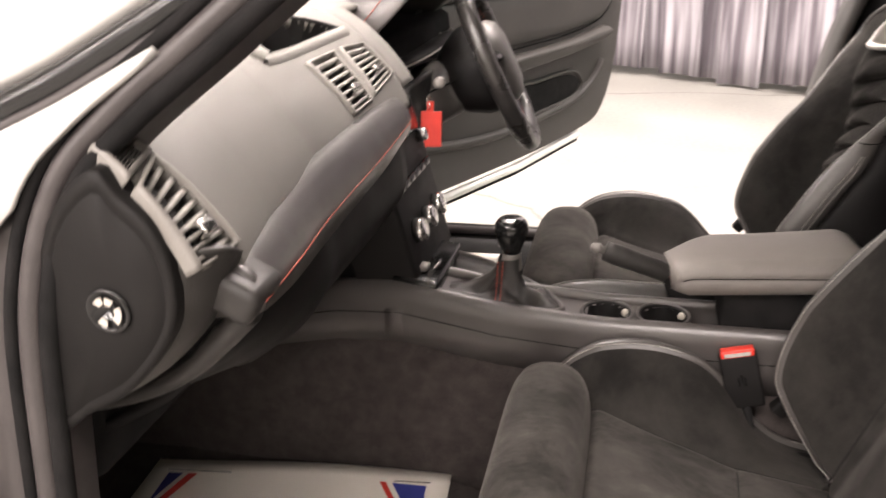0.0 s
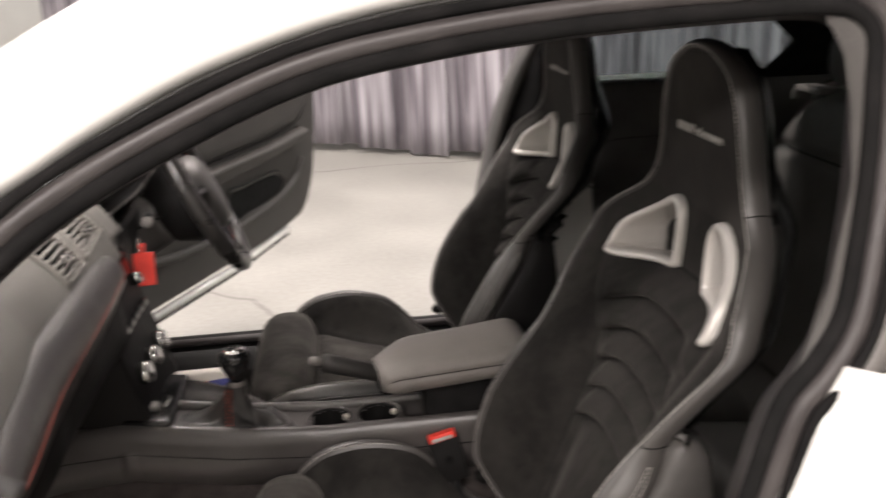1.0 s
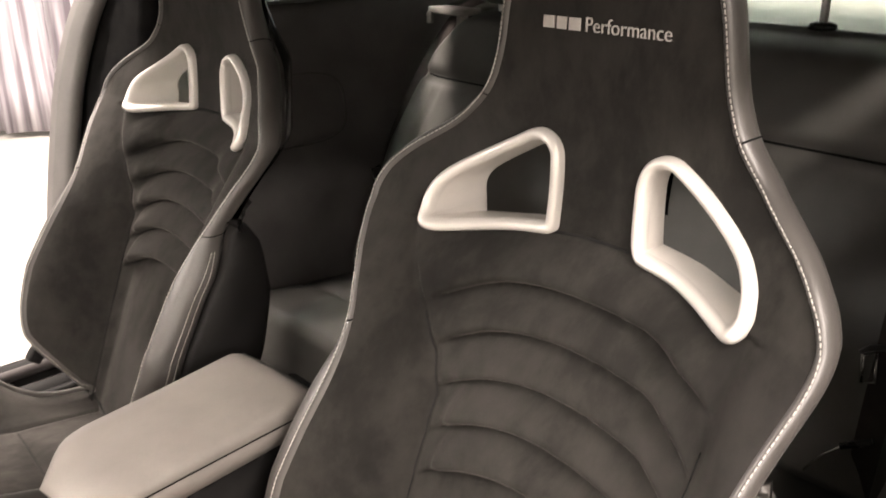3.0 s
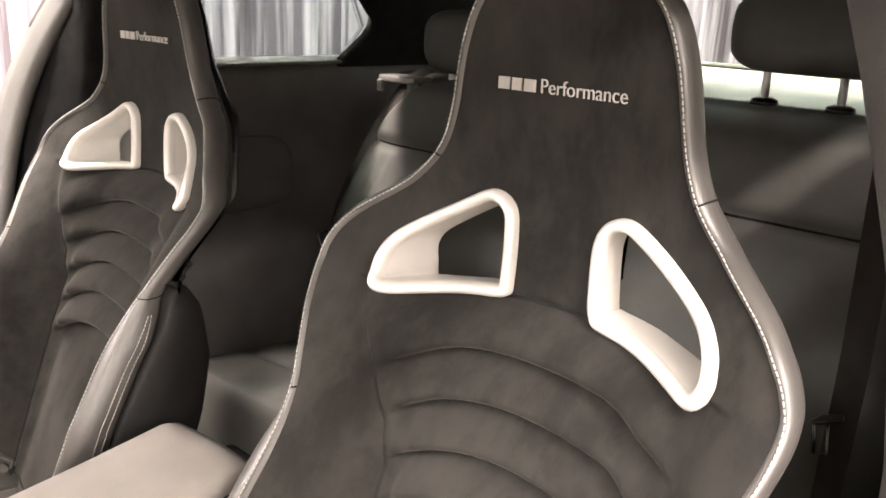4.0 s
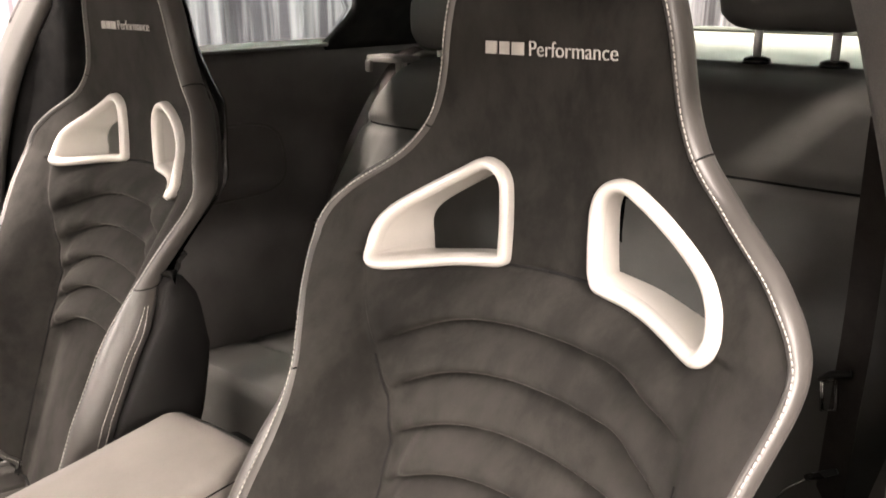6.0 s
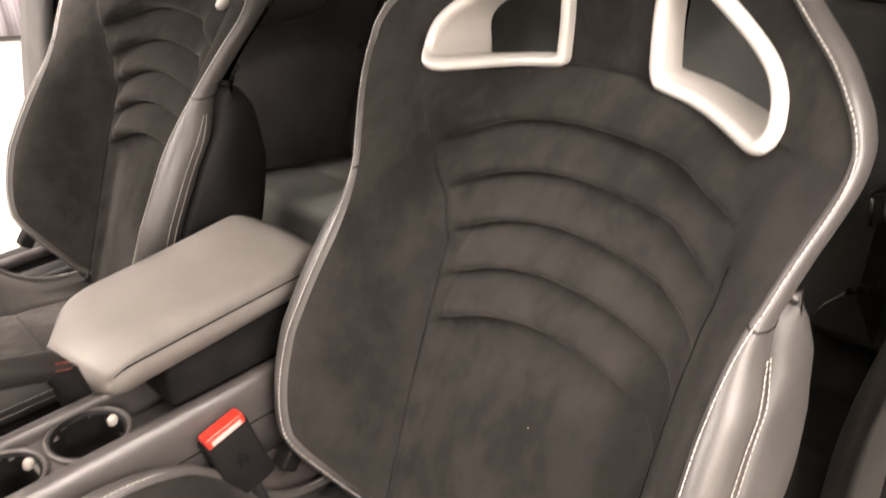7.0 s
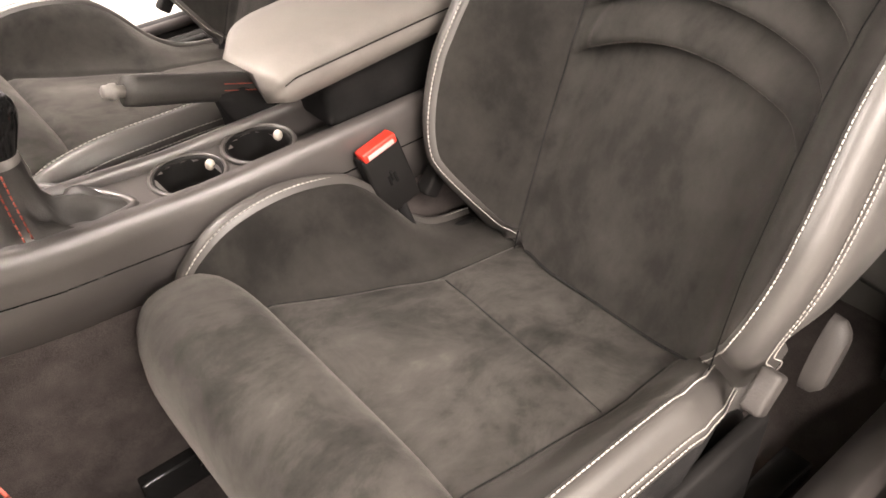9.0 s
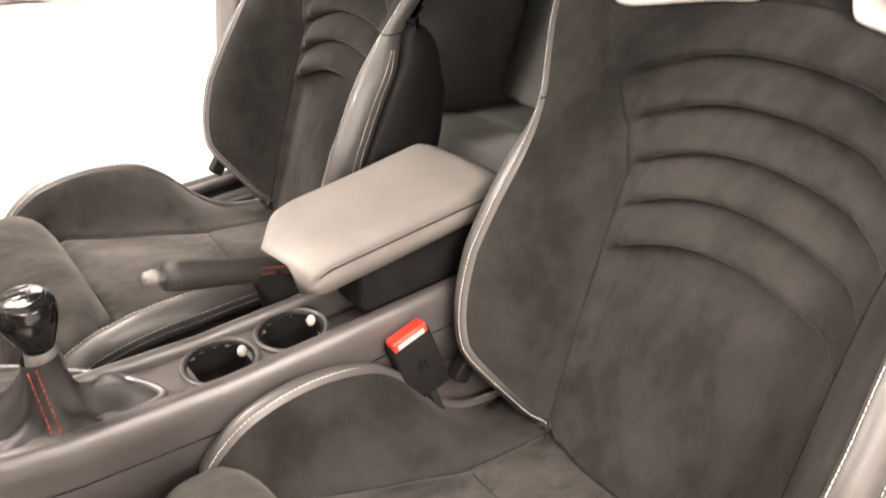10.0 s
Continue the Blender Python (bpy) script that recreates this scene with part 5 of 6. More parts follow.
def build_dash():
    bm = bmesh.new()
    sheet(bm, lambda y, k: dash_at(y, k), span(-.765, -.03, 110), span(0, len(PROFILE) - 1, 2 * len(PROFILE) - 2), lambda y, k: not (y < -.715 and k < 19.0) and not (y < -.745 and k < 31.5) and not (y < -.704 and k > 31.2) and not any(inside((y, k), q) for q in (CENTRE_A, CENTRE_B, TRAY_Q, SIDE_Q, GRILLE_Q)))
    part("dash_top", bm, SOFT, dash, "grey soft-touch dash top", solid=.012)
    bm = bmesh.new()
    sheet(bm, lambda y, k: dash_at(y, k), span(-.03, .745, 62), span(0, len(PROFILE) - 1, len(PROFILE) - 1), lambda y, k: k < 17 or (y < .03 and k < 30) or y > .70)
    part("driver_dash_top", bm, SOFT, dash, "grey driver side dash top", solid=.012)
    # fascia below the instruments, bowed round the column
    bm = bmesh.new()
    sheet(bm, lambda y, v: Vector((-.215 + .03 * math.sin(math.pi * v) - .02 * ss(.45, .70, y), y, .885 - .17 * v)), span(.02, .72, 30), span(0, 1, 10))
    part("driver_fascia", bm, PLASTIC, dash, "dark plastic driver fascia", solid=.012)
    bm = bmesh.new()
    box(bm, (-.62, -.70, .68), (-.20, .72, .93))
    part("dash_core", bm, LINER, dash, "black inner dash body", bevel=.02)
    # trim band
    tp = smooth_path([(-.030, -.715, .888), (-.052, -.60, .872), (-.078, -.45, .858), (-.088, -.25, .858), (-.092, -.09, .868)], 8)
    bm = bmesh.new()
    rings = []
    for i, p in enumerate(tp):
        h = ip(i / (len(tp) - 1), [0, .2, .5, .8, 1], [.018, .030, .040, .038, .026])
        rings.append([p + Vector(q) for q in ((-.03, 0, h * 1.1), (-.006, 0, h), (.006, 0, h * .6), (.012, 0, -.1 * h), (.010, 0, -.7 * h), (-.002, 0, -h), (-.03, 0, -h * 1.2))])
    loft(bm, rings, True, True)
    part("trim_band", bm, BAND_LEATHER, dash, "grey leather dash trim band")
    bm = bmesh.new()
    stitches(bm, [p + Vector((.0128, 0, -.004)) for p in tp], Vector((1, 0, .2)), .006, .0045, .0009)
    part("stitching", bm, RED_THREAD, dash, "red stitching")
    # lower dash: glove box bay and knee panel
    bm = bmesh.new()
    lp = [(-.06, .862), (-.066, .82), (-.082, .77), (-.115, .72), (-.17, .685), (-.26, .66), (-.45, .64), (-.84, .62)]
    sm = smooth_path([(x, 0, z) for x, z in lp], 4)
    sheet(bm, lambda y, k: Vector((sm[int(k)].x + dash_dx(max(y, -.45)) + .05 - .022 * ss(9, 2, k) - .03 * ss(-.45, -.68, y), y, sm[int(k)].z + .05 * ss(-.40, -.68, y) * ss(3, 14, k))), span(-.68, -.10, 26), list(range(len(sm))))
    part("glove_box_bay", bm, PLASTIC, dash, "dark recessed glove box bay", solid=.01)
    bm = bmesh.new()
    sheet(bm, lambda y, k: Vector((sm[int(k)].x + dash_dx(y) - .03, y, sm[int(k)].z)), span(.10, .74, 24), list(range(len(sm))))
    part("driver_knee_panel", bm, PLASTIC, dash, "dark driver knee panel", solid=.01)
    # end cap facing the door
    bm = bmesh.new()
    cap = smooth_path([(-.101, 0, .993), (-.085, 0, .977), (-.068, 0, .961), (-.058, 0, .943), (-.054, 0, .920), (-.056, 0, .897), (-.063, 0, .878), (-.080, 0, .854), (-.107, 0, .827), (-.143, 0, .806), (-.172, 0, .790), (-.165, 0, .88), (-.140, 0, .955)], 3, True)
    centre = sum(cap, Vector()) / len(cap)
    loft(bm, [[centre.lerp(p, k) + Vector((0, y, 0)) for p in cap] for k, y in ((1, -.735), (1, -.764), (.985, -.767), (.86, -.7685), (.845, -.7672), (.83, -.7685), (.3, -.7695))], True, True)
    endcap = part("end_cap", bm, PLASTIC, dash, "dark plastic dash end cap")
    # skin that wraps below the side vent down to the end cap
    bm = bmesh.new()
    outer = smooth_path([(-.052, -.757, .934), (-.056, -.759, .915), (-.061, -.760, .891), (-.075, -.760, .864), (-.102, -.760, .834), (-.145, -.760, .804)], 4)
    inner = smooth_path([(-.035, -.705, .917), (-.043, -.704, .901), (-.057, -.703, .873), (-.077, -.702, .847), (-.111, -.702, .815), (-.155, -.702, .785)], 4)
    loft(bm, [[a.lerp(b, k) + Vector((.010, 0, .004)) * math.sin(math.pi * k) for k in span(0, 1, 10)] for a, b in zip(outer, inner)], closed=False)
    part("end_skin", bm, BLACK_LEATHER, dash, "dark plastic skin below the side vent", solid=.006)
    bm = bmesh.new()
    lathe(bm, [(.017, -.002), (.0165, .002), (.0145, .0035), (.0135, .001), (.0, .001)], (-.1035, -.7695, .896), (0, -1, 0), 28)
    disc = part("key_switch", bm, GLOSS, endcap, "round black key switch with worn label")
    bm = bmesh.new()
    for a0, a1 in ((.9, 1.5), (1.8, 2.5), (3.9, 4.6), (5.4, 6.7)):
        q = [a0 + (a1 - a0) * k / 6 for k in range(7)]
        vs = [bm.verts.new((-.1035 + .011 * math.cos(a), -.7730, .896 + .011 * math.sin(a))) for a in q] + [bm.verts.new((-.1035 + .006 * math.cos(a), -.7730, .896 + .006 * math.sin(a))) for a in reversed(q)]
        bm.faces.new(vs)
    part("worn_label", bm, BUTTON, disc, "worn cream label", smooth=False, solid=.0008)
    # lower end trim that runs down beside the footwell
    bm = bmesh.new()
    tube(bm, smooth_path([(-.040, -.700, .868), (-.064, -.700, .842), (-.100, -.698, .809), (-.155, -.695, .779), (-.26, -.69, .745)], 5), [.015 - .0004 * k for k in range(21)], 12, flat=.8)
    part("lower_bolster", bm, BLACK_LEATHER, dash, "dark curved lower bolster")
    bm = bmesh.new()
    box(bm, (-.025, -.025, -.014), (.022, .025, .016), Matrix.Translation((-.040, -.706, .889)) @ Matrix.Rotation(radians(28), 4, "Y"))
    part("band_end", bm, BLACK_LEATHER, dash, "dark plastic band end", bevel=.008)


build_dash()


RIM_LEATHER = surface("rim_leather", (0.018, 0.017, 0.016), (0.032, 0.030, 0.028), 0.22, 16, 500, 0.15, rough2=0.38, depth=0.0005)
SATIN = surface("satin_grey", (0.16, 0.152, 0.138), (0.20, 0.19, 0.174), 0.45, 20, 600, 0.1, rough2=0.52)
dash_vent("side_vent", SIDE_Q, 8, "light grey framed side air vent", SATIN, .15, .05, .21)
dash_vent("demister_grille", GRILLE_Q, 9, "fine slatted demister grille", SATIN, .18, .20, .10)
dash_vent("centre_vent", CENTRE_A, 7, "grey framed centre air vent", SATIN, .10, .05, .20)
dash_vent("centre_vent", CENTRE_B, 7, "grey framed centre air vent", SATIN, .10, .05, .20)


def dash_tray():
    """The open storage tray in the dash top."""
    grow = lambda u, v, a: on_quad(TRAY_Q, .5 + (u - .5) * a, .5 + (v - .5) * a)
    rim = [(u, v) for u, v in [(k / 6, 0) for k in range(6)] + [(1, k / 6) for k in range(6)] + [(1 - k / 6, 1) for k in range(6)] + [(0, 1 - k / 6) for k in range(6)]]
    bm = bmesh.new()
    loft(bm, [[dash_at(*grow(u, v, a), o) for u, v in rim] for a, o in ((1.10, .0005), (1.09, .004), (1.02, .0045), (1.0, .002), (.97, -.055))], True, False)
    bm.faces.new([bm.verts.new(dash_at(*grow(u, v, .97), -.055)) for u, v in rim])
    tray = part("storage_tray", bm, PLASTIC, dash, "open dark storage tray", smooth=False)
    lip = [(-.362, 15.4), (-.318, 15.0), (-.312, 19.2), (-.335, 19.7)]
    bm = bmesh.new()
    loft(bm, [[dash_at(*on_quad(lip, u, v), o) for u, o in ((0, 0), (.06, .005), (.9, .008), (1, .004), (1, -.01))] for v in span(0, 1, 6)], False)
    part("tray_lip", bm, SOFT, tray, "pale tray lip")
    bm = bmesh.new()
    loft(bm, [[dash_at(y, k, o) for k, o in ((19.1, .0), (19.2, .004), (20.0, .005), (20.3, .0))] for y in span(-.335, -.06, 12)], False)
    part("tray_lip", bm, SOFT, tray)


dash_tray()


def centre_stack():
    root = thing("centre_stack", (-.12, -.02, .72), "dark centre stack with radio and heater controls", "dashboard controls")
    m = Matrix.Translation((-.098, -.02, .745)) @ Matrix.Rotation(radians(-14), 4, "Y")
    bm = bmesh.new()
    bmesh.ops.create_cube(bm, size=1, matrix=m @ Matrix.Translation((-.05, 0, 0)) @ Matrix.Diagonal((.1, .215, .27, 1)))
    part("panel", bm, PLASTIC, root, "dark plastic panel", bevel=.008)
    bm = bmesh.new()
    bmesh.ops.create_cube(bm, size=1, matrix=m @ Matrix.Translation((.001, 0, .095)) @ Matrix.Diagonal((.004, .18, .05, 1)))
    radio = part("radio", bm, GLOSS, root, "gloss black radio face", bevel=.002)
    bm = bmesh.new()
    bmesh.ops.create_cube(bm, size=1, matrix=m @ Matrix.Translation((.0035, -.02, .105)) @ Matrix.Diagonal((.002, .09, .022, 1)))
    part("display", bm, DISPLAY, radio, "dark red display", smooth=False)
    for y, z, r in ((-.075, .06, .011), (.075, .06, .011), (-.06, -.055, .019), (0, -.055, .019), (.06, -.055, .019)):
        bm = bmesh.new()
        lathe(bm, [(r, 0), (r * .96, .012), (r * .85, .016), (0, .016)], m @ Vector((.001, y, z)), m.to_3x3() @ Vector((1, 0, 0)), 22)
        part("control_knob", bm, CHROME, root, "satin chrome control knob")
    for k in range(6):
        bm = bmesh.new()
        bmesh.ops.create_cube(bm, size=1, matrix=m @ Matrix.Translation((.003, -.075 + .03 * k, .015)) @ Matrix.Diagonal((.006, .024, .012, 1)))
        part("button", bm, GLOSS, root, bevel=.0015)


centre_stack()


def steering_wheel():
    root = thing("steering_wheel", (-.03, .38, .85), "black leather sports steering wheel", "steering wheel")
    m = Matrix.Translation((-.040, .385, .876)) @ Matrix.Rotation(radians(8), 4, "Z") @ Matrix.Rotation(radians(-24), 4, "Y")
    axis = m.to_3x3() @ Vector((1, 0, 0))
    bm = bmesh.new()
    turn = [2 * math.pi * k / 64 for k in range(64)]
    tube(bm, [m @ Vector((0, .178 * math.cos(a), .178 * math.sin(a))) for a in turn], [.0165 + .0025 * math.exp(-(((a - .55) % math.pi) / .22) ** 2) for a in turn], 14, closed=True)
    rim = part("wheel_rim", bm, RIM_LEATHER, root, "worn black leather rim")
    bm = bmesh.new()
    stitches(bm, [m @ Vector((-.004, .1615 * math.cos(a), .1615 * math.sin(a))) for a in turn], m.to_3x3() @ Vector((1, 0, 0)), .008, .005, .0012)
    part("stitching", bm, RED_THREAD, rim, "red stitching")
    bm = bmesh.new()
    rings = []
    for h, ry, rz in ((-.012, .074, .082), (.010, .076, .080), (.024, .066, .070), (.031, .045, .050), (.033, .004, .004)):
        rings.append([m @ Vector((h, ry * math.copysign(abs(math.cos(a)) ** .75, math.cos(a)), -.012 + rz * math.copysign(abs(math.sin(a)) ** .75, math.sin(a)))) for a in [2 * math.pi * k / 40 for k in range(40)]])
    loft(bm, rings, True, True)
    part("airbag_pad", bm, SHELL, root, "dark grey airbag pad")
    bm = bmesh.new()
    lathe(bm, [(.052, -.105), (.070, -.085), (.088, -.050), (.090, -.018), (.074, -.004), (0, -.004)], m @ Vector((0, 0, -.01)), axis, 30)
    part("hub", bm, PLASTIC, root, "black plastic hub cover")
    for a, wide in ((.16, .020), (math.pi - .16, .020), (1.5 * math.pi - .16, .013), (1.5 * math.pi + .16, .013)):
        bm = bmesh.new()
        d = Vector((0, math.cos(a), math.sin(a)))
        tube(bm, [m @ (d * .05 + Vector((-.004, 0, 0))), m @ (d * .09 + Vector((-.001, 0, 0))), m @ (d * .135 + Vector((-.006, 0, 0))), m @ (d * .172)], [wide * 1.4, wide * 1.15, wide, wide * .9], 12, flat=.5)
        part("spoke", bm, GLOSS, root, "gloss black spoke")
    bm = bmesh.new()
    rings = []
    for h, ry, zu, zd in ((-.075, .060, .035, .062), (-.10, .066, .042, .070), (-.15, .068, .045, .074), (-.205, .070, .046, .078)):
        rings.append([m @ Vector((h, ry * math.copysign(abs(math.cos(a)) ** .7, math.cos(a)), (zu if math.sin(a) > 0 else zd) * math.copysign(abs(math.sin(a)) ** .7, math.sin(a)))) for a in [2 * math.pi * k / 32 for k in range(32)]])
    loft(bm, rings, True, True)
    shroud = part("column_shroud", bm, SHELL, root, "grey plastic column shroud")
    bm = bmesh.new()
    tube(bm, [m @ Vector((h, .0695 * math.cos(a), 0)) for h, a in ((-.078, math.pi), (-.14, math.pi), (-.20, math.pi))], .0016, 6)
    part("shroud_joint", bm, LINER, shroud)
    for sgn in (-1, 1):
        bm = bmesh.new()
        tube(bm, [m @ Vector((-.105, sgn * .055, .012)), m @ Vector((-.10, sgn * .10, .018)), m @ Vector((-.095, sgn * .128, .020)), m @ Vector((-.094, sgn * .150, .020)), m @ Vector((-.094, sgn * .156, .020))], [.007, .0075, .010, .011, .008], 12)
        part("stalk", bm, PLASTIC, root, "black column stalk")
        bm = bmesh.new()
        lathe(bm, [(.0105, 0), (.0105, .012), (.007, .015), (0, .015)], m @ Vector((-.094, sgn * .148, .020)), m.to_3x3() @ Vector((0, sgn, .05)), 16)
        part("stalk_cap", bm, GREY_PLASTIC, root, "grey stalk end")


steering_wheel()


def instrument_binnacle():
    root = thing("instrument_binnacle", (-.25, .38, .95), "grey leather-hooded instrument binnacle with red stitching", "instrument cluster")
    pw = lambda v, e: math.copysign(abs(v) ** e, v)
    front = lambda a: Vector((-.218 + .125 * math.sin(a) ** .45, .375 - .290 * pw(math.cos(a), .55), .940 + .120 * math.sin(a) ** .60))
    back = lambda a: Vector((-.46, .385 - .300 * pw(math.cos(a), .6), .975 + .062 * math.sin(a) ** .7))
    arc = span(0, math.pi, 44)
    bm = bmesh.new()
    rows = []
    for a in arc:
        f, b = front(a), back(a)
        swell = Vector((0, 0, .018 * math.sin(a)))
        rows.append([b, b.lerp(f, .35) + swell, b.lerp(f, .7) + swell, b.lerp(f, .94) + swell * .4, f, f.lerp(b, .02) + Vector((.006, 0, -.008)), f.lerp(b, .10) + Vector((0, (.385 - f.y) * .07, -.020)), f.lerp(b, .45) + Vector((0, (.385 - f.y) * .10, -.030))])
    loft(bm, rows, closed=False)
    hood = part("hood", bm, DARK_LEATHER, root, "grey leather hood")
    bm = bmesh.new()
    stitches(bm, [back(a).lerp(front(a), .90) + Vector((0, -.0015 * math.cos(a) , .0195 * .55 * math.sin(a) + .001)) for a in arc], [Vector((0, -math.cos(a), .3 + math.sin(a))) for a in arc], .006, .0045, .0012)
    part("stitching", bm, RED_THREAD, hood, "red stitching")
    bm = bmesh.new()
    box(bm, (-.33, .12, .875), (-.295, .65, 1.02))
    part("dial_panel", bm, GLOSS, root, "gloss black dial panel", bevel=.005)
    for y in (.28, .47):
        bm = bmesh.new()
        tube(bm, [Vector((-.292, y + .058 * math.cos(a), .955 + .058 * math.sin(a))) for a in [2 * math.pi * k / 32 for k in range(32)]], .003, 8, closed=True)
        part("dial_ring", bm, CHROME, root, "satin dial ring")
    # sill of the recess, with its bright lip
    bm = bmesh.new()
    loft(bm, [[Vector((-.295, y, .885)), Vector((-.20 + .02 * math.sin(math.pi * (y - .10) / .56), y, .888)), Vector((-.178 + .025 * math.sin(math.pi * (y - .10) / .56), y, .884)), Vector((-.195, y, .872))] for y in span(.10, .66, 16)], False)
    part("recess_sill", bm, PLASTIC, root, "dark instrument sill")
    bm = bmesh.new()
    tube(bm, [Vector((-.178 + .025 * math.sin(math.pi * (y - .10) / .56), y, .886)) for y in span(.10, .66, 20)], .0022, 8)
    part("sill_lip", bm, GREY_PLASTIC, root, "satin grey lip")


instrument_binnacle()


def driver_vent():
    """The small air vent at the driver's end of the dash."""
    root = thing("driver_vent", (-.21, .66, .885), "grey slatted air vent beside the driver's door", "air vent")
    c = lambda u, v, o=0.0: Vector((-.245 + .075 * v + o * .5, .615 + .075 * u, .918 - .060 * v + o * .8))
    bm = bmesh.new()
    rim = [(0, 0), (.5, -.06), (1, 0), (1.05, .5), (1, 1), (.5, 1.05), (0, 1), (-.05, .5)]
    loft(bm, [[c(.5 + (u - .5) * k, .5 + (v - .5) * k, o) for u, v in rim] for k, o in ((1.35, -.02), (1.32, .004), (1.15, .008), (1.0, .004), (1.0, -.02))], True, False)
    part("vent_frame", bm, SATIN, root, "satin grey vent frame")
    bm = bmesh.new()
    bm.faces.new([bm.verts.new(c(u, v, -.015)) for u, v in rim])
    part("vent_throat", bm, LINER, root, solid=.002)
    for k in range(6):
        v = (k + .5) / 6
        bm = bmesh.new()
        loft(bm, [[c(u, v - .03, .003), c(u, v + .03, .003), c(u, v + .01, -.012), c(u, v - .05, -.012)] for u in (0, .5, 1)], True, True)
        part("slat", bm, SATIN, root)


driver_vent()


def key_tag():
    root = thing("key_tag", (-.125, .14, .81), "red plastic tag hanging from the ignition key", "key tag")
    c = Vector((-.110, .128, .842))
    bm = bmesh.new()
    tube(bm, [c + Vector((0, .012 * math.cos(a), .012 * math.sin(a) - .002)) for a in [2 * math.pi * k / 20 for k in range(20)]], .0012, 6, closed=True)
    part("key_ring", bm, CHROME, root, "steel key ring")
    m = Matrix.Translation(c + Vector((.002, .004, -.048))) @ Matrix.Rotation(radians(-12), 4, "X")
    bm = bmesh.new()
    bmesh.ops.create_cube(bm, size=1, matrix=m @ Matrix.Rotation(radians(-72), 4, 'Z') @ Matrix.Diagonal((.004, .036, .060, 1)))
    bmesh.ops.create_cube(bm, size=1, matrix=m @ Matrix.Rotation(radians(-72), 4, 'Z') @ Matrix.Translation((0, -.002, .036)) @ Matrix.Diagonal((.004, .012, .022, 1)))
    part("tag", bm, RED, root, "red plastic tag", bevel=.0015, smooth=False)


key_tag()


def driver_door():
    root = thing("driver_door", (-.25, .95, .6), "open driver door with dark grey inner panel", "car door")
    hinge = Vector((-.36, .80, 0))
    ang = radians(62)
    d = Vector((math.cos(ang), math.sin(ang), 0))
    n = Vector((d.y, -d.x, 0))
    P = lambda s, z, o=0.0: hinge + d * s + n * o + Vector((0, 0, z))
    out = smooth_path([(-.16, .40, 0), (.08, .415, 0), (.55, .428, 0), (.85, .452, 0), (.955, .482, 0), (1.02, .568, 0), (1.062, .696, 0), (1.085, .84, 0), (1.085, .93, 0), (1.05, .962, 0), (.8, .975, 0), (.4, .985, 0), (-.16, .985, 0)], 4, True)
    def pad(name, pts, steps, material, label, bevel=0.0, parent=None):
        """A padded panel: outline pts, then rings of (shrink, height off the door)."""
        ring_pts = smooth_path([(*q, 0) for q in pts], 5, True)
        cx, cz = sum(q.x for q in ring_pts) / len(ring_pts), sum(q.y for q in ring_pts) / len(ring_pts)
        half_w = max(abs(q.x - cx) for q in ring_pts)
        half_h = max(abs(q.y - cz) for q in ring_pts)
        bm = bmesh.new()
        loft(bm, [[P(cx + (q.x - cx) * (1 - k / half_w), cz + (q.y - cz) * (1 - k / half_h), o) for q in ring_pts] for k, o in steps], True, True)
        return part(name, bm, material, parent or root, label, bevel=bevel)
    bm = bmesh.new()
    loft(bm, [[P(p.x, p.y, o) for p in out] for o in (-.06, -.05, .010, .016)], True, True)
    part("door_body", bm, DOOR_PANEL, root, "dark grey door panel", bevel=.006)
    bm = bmesh.new()
    loft(bm, [[P(p.x, p.y - .006, o) for p in out] for o in (-.14, -.061)], True, True)
    part("outer_skin", bm, PAINT, root, "white outer skin", bevel=.01)
    # rolled top below the window
    bm = bmesh.new()
    loft(bm, [[P(s, z + ip(s, [-.16, 1.06], [0, -.012]), o) for z, o in ((.915, .014), (.922, .032), (.945, .044), (.970, .038), (.988, .016), (.990, -.02))] for s in span(-.16, 1.06, 20)], False)
    part("top_roll", bm, DOOR_PANEL, root, "grey door top roll")
    inset = pad("inset", [(.10, .77), (.30, .765), (.52, .768), (.74, .776), (.90, .795), (.975, .825), (1.005, .87), (1.0, .897), (.85, .905), (.44, .910), (.10, .912)], ((0, .010), (.004, .022), (.014, .027), (.05, .029)), DOOR_PANEL, "padded grey leather inset")
    bm = bmesh.new()
    tube(bm, [P(p.x, p.y, .0175) for p in smooth_path([(.10, .764, 0), (.30, .759, 0), (.52, .762, 0), (.74, .770, 0), (.905, .789, 0), (.985, .822, 0), (1.012, .87, 0), (1.006, .902, 0)], 6)], .0022, 6)
    part("inset_gap", bm, LINER, inset, "dark gap round the inset")
    pad("armrest", [(.12, .690), (.34, .690), (.56, .700), (.78, .720), (.90, .742), (.965, .768), (.93, .777), (.74, .757), (.52, .748), (.30, .745), (.12, .748)], ((0, .010), (.003, .040), (.012, .058), (.02, .062)), DOOR_PANEL, "dark grey door armrest")
    recess = pad("pull_recess", [(.50, .556), (.60, .560), (.72, .568), (.80, .582), (.823, .612), (.78, .640), (.70, .646), (.58, .642), (.50, .638)], ((0, .012), (.001, .0185), (.004, .0190)), LINER, "black pull recess")
    ring_pts = smooth_path([(.50, .548, 0), (.60, .552, 0), (.73, .560, 0), (.815, .576, 0), (.838, .612, 0), (.79, .650, 0), (.70, .655, 0), (.58, .650, 0), (.50, .646, 0)], 5, True)
    bm = bmesh.new()
    tube(bm, [P(p.x, p.y, .018) for p in ring_pts], .0065, 8, closed=True)
    part("recess_edge", bm, DOOR_PANEL, recess)
    # map pocket's upper edge
    bm = bmesh.new()
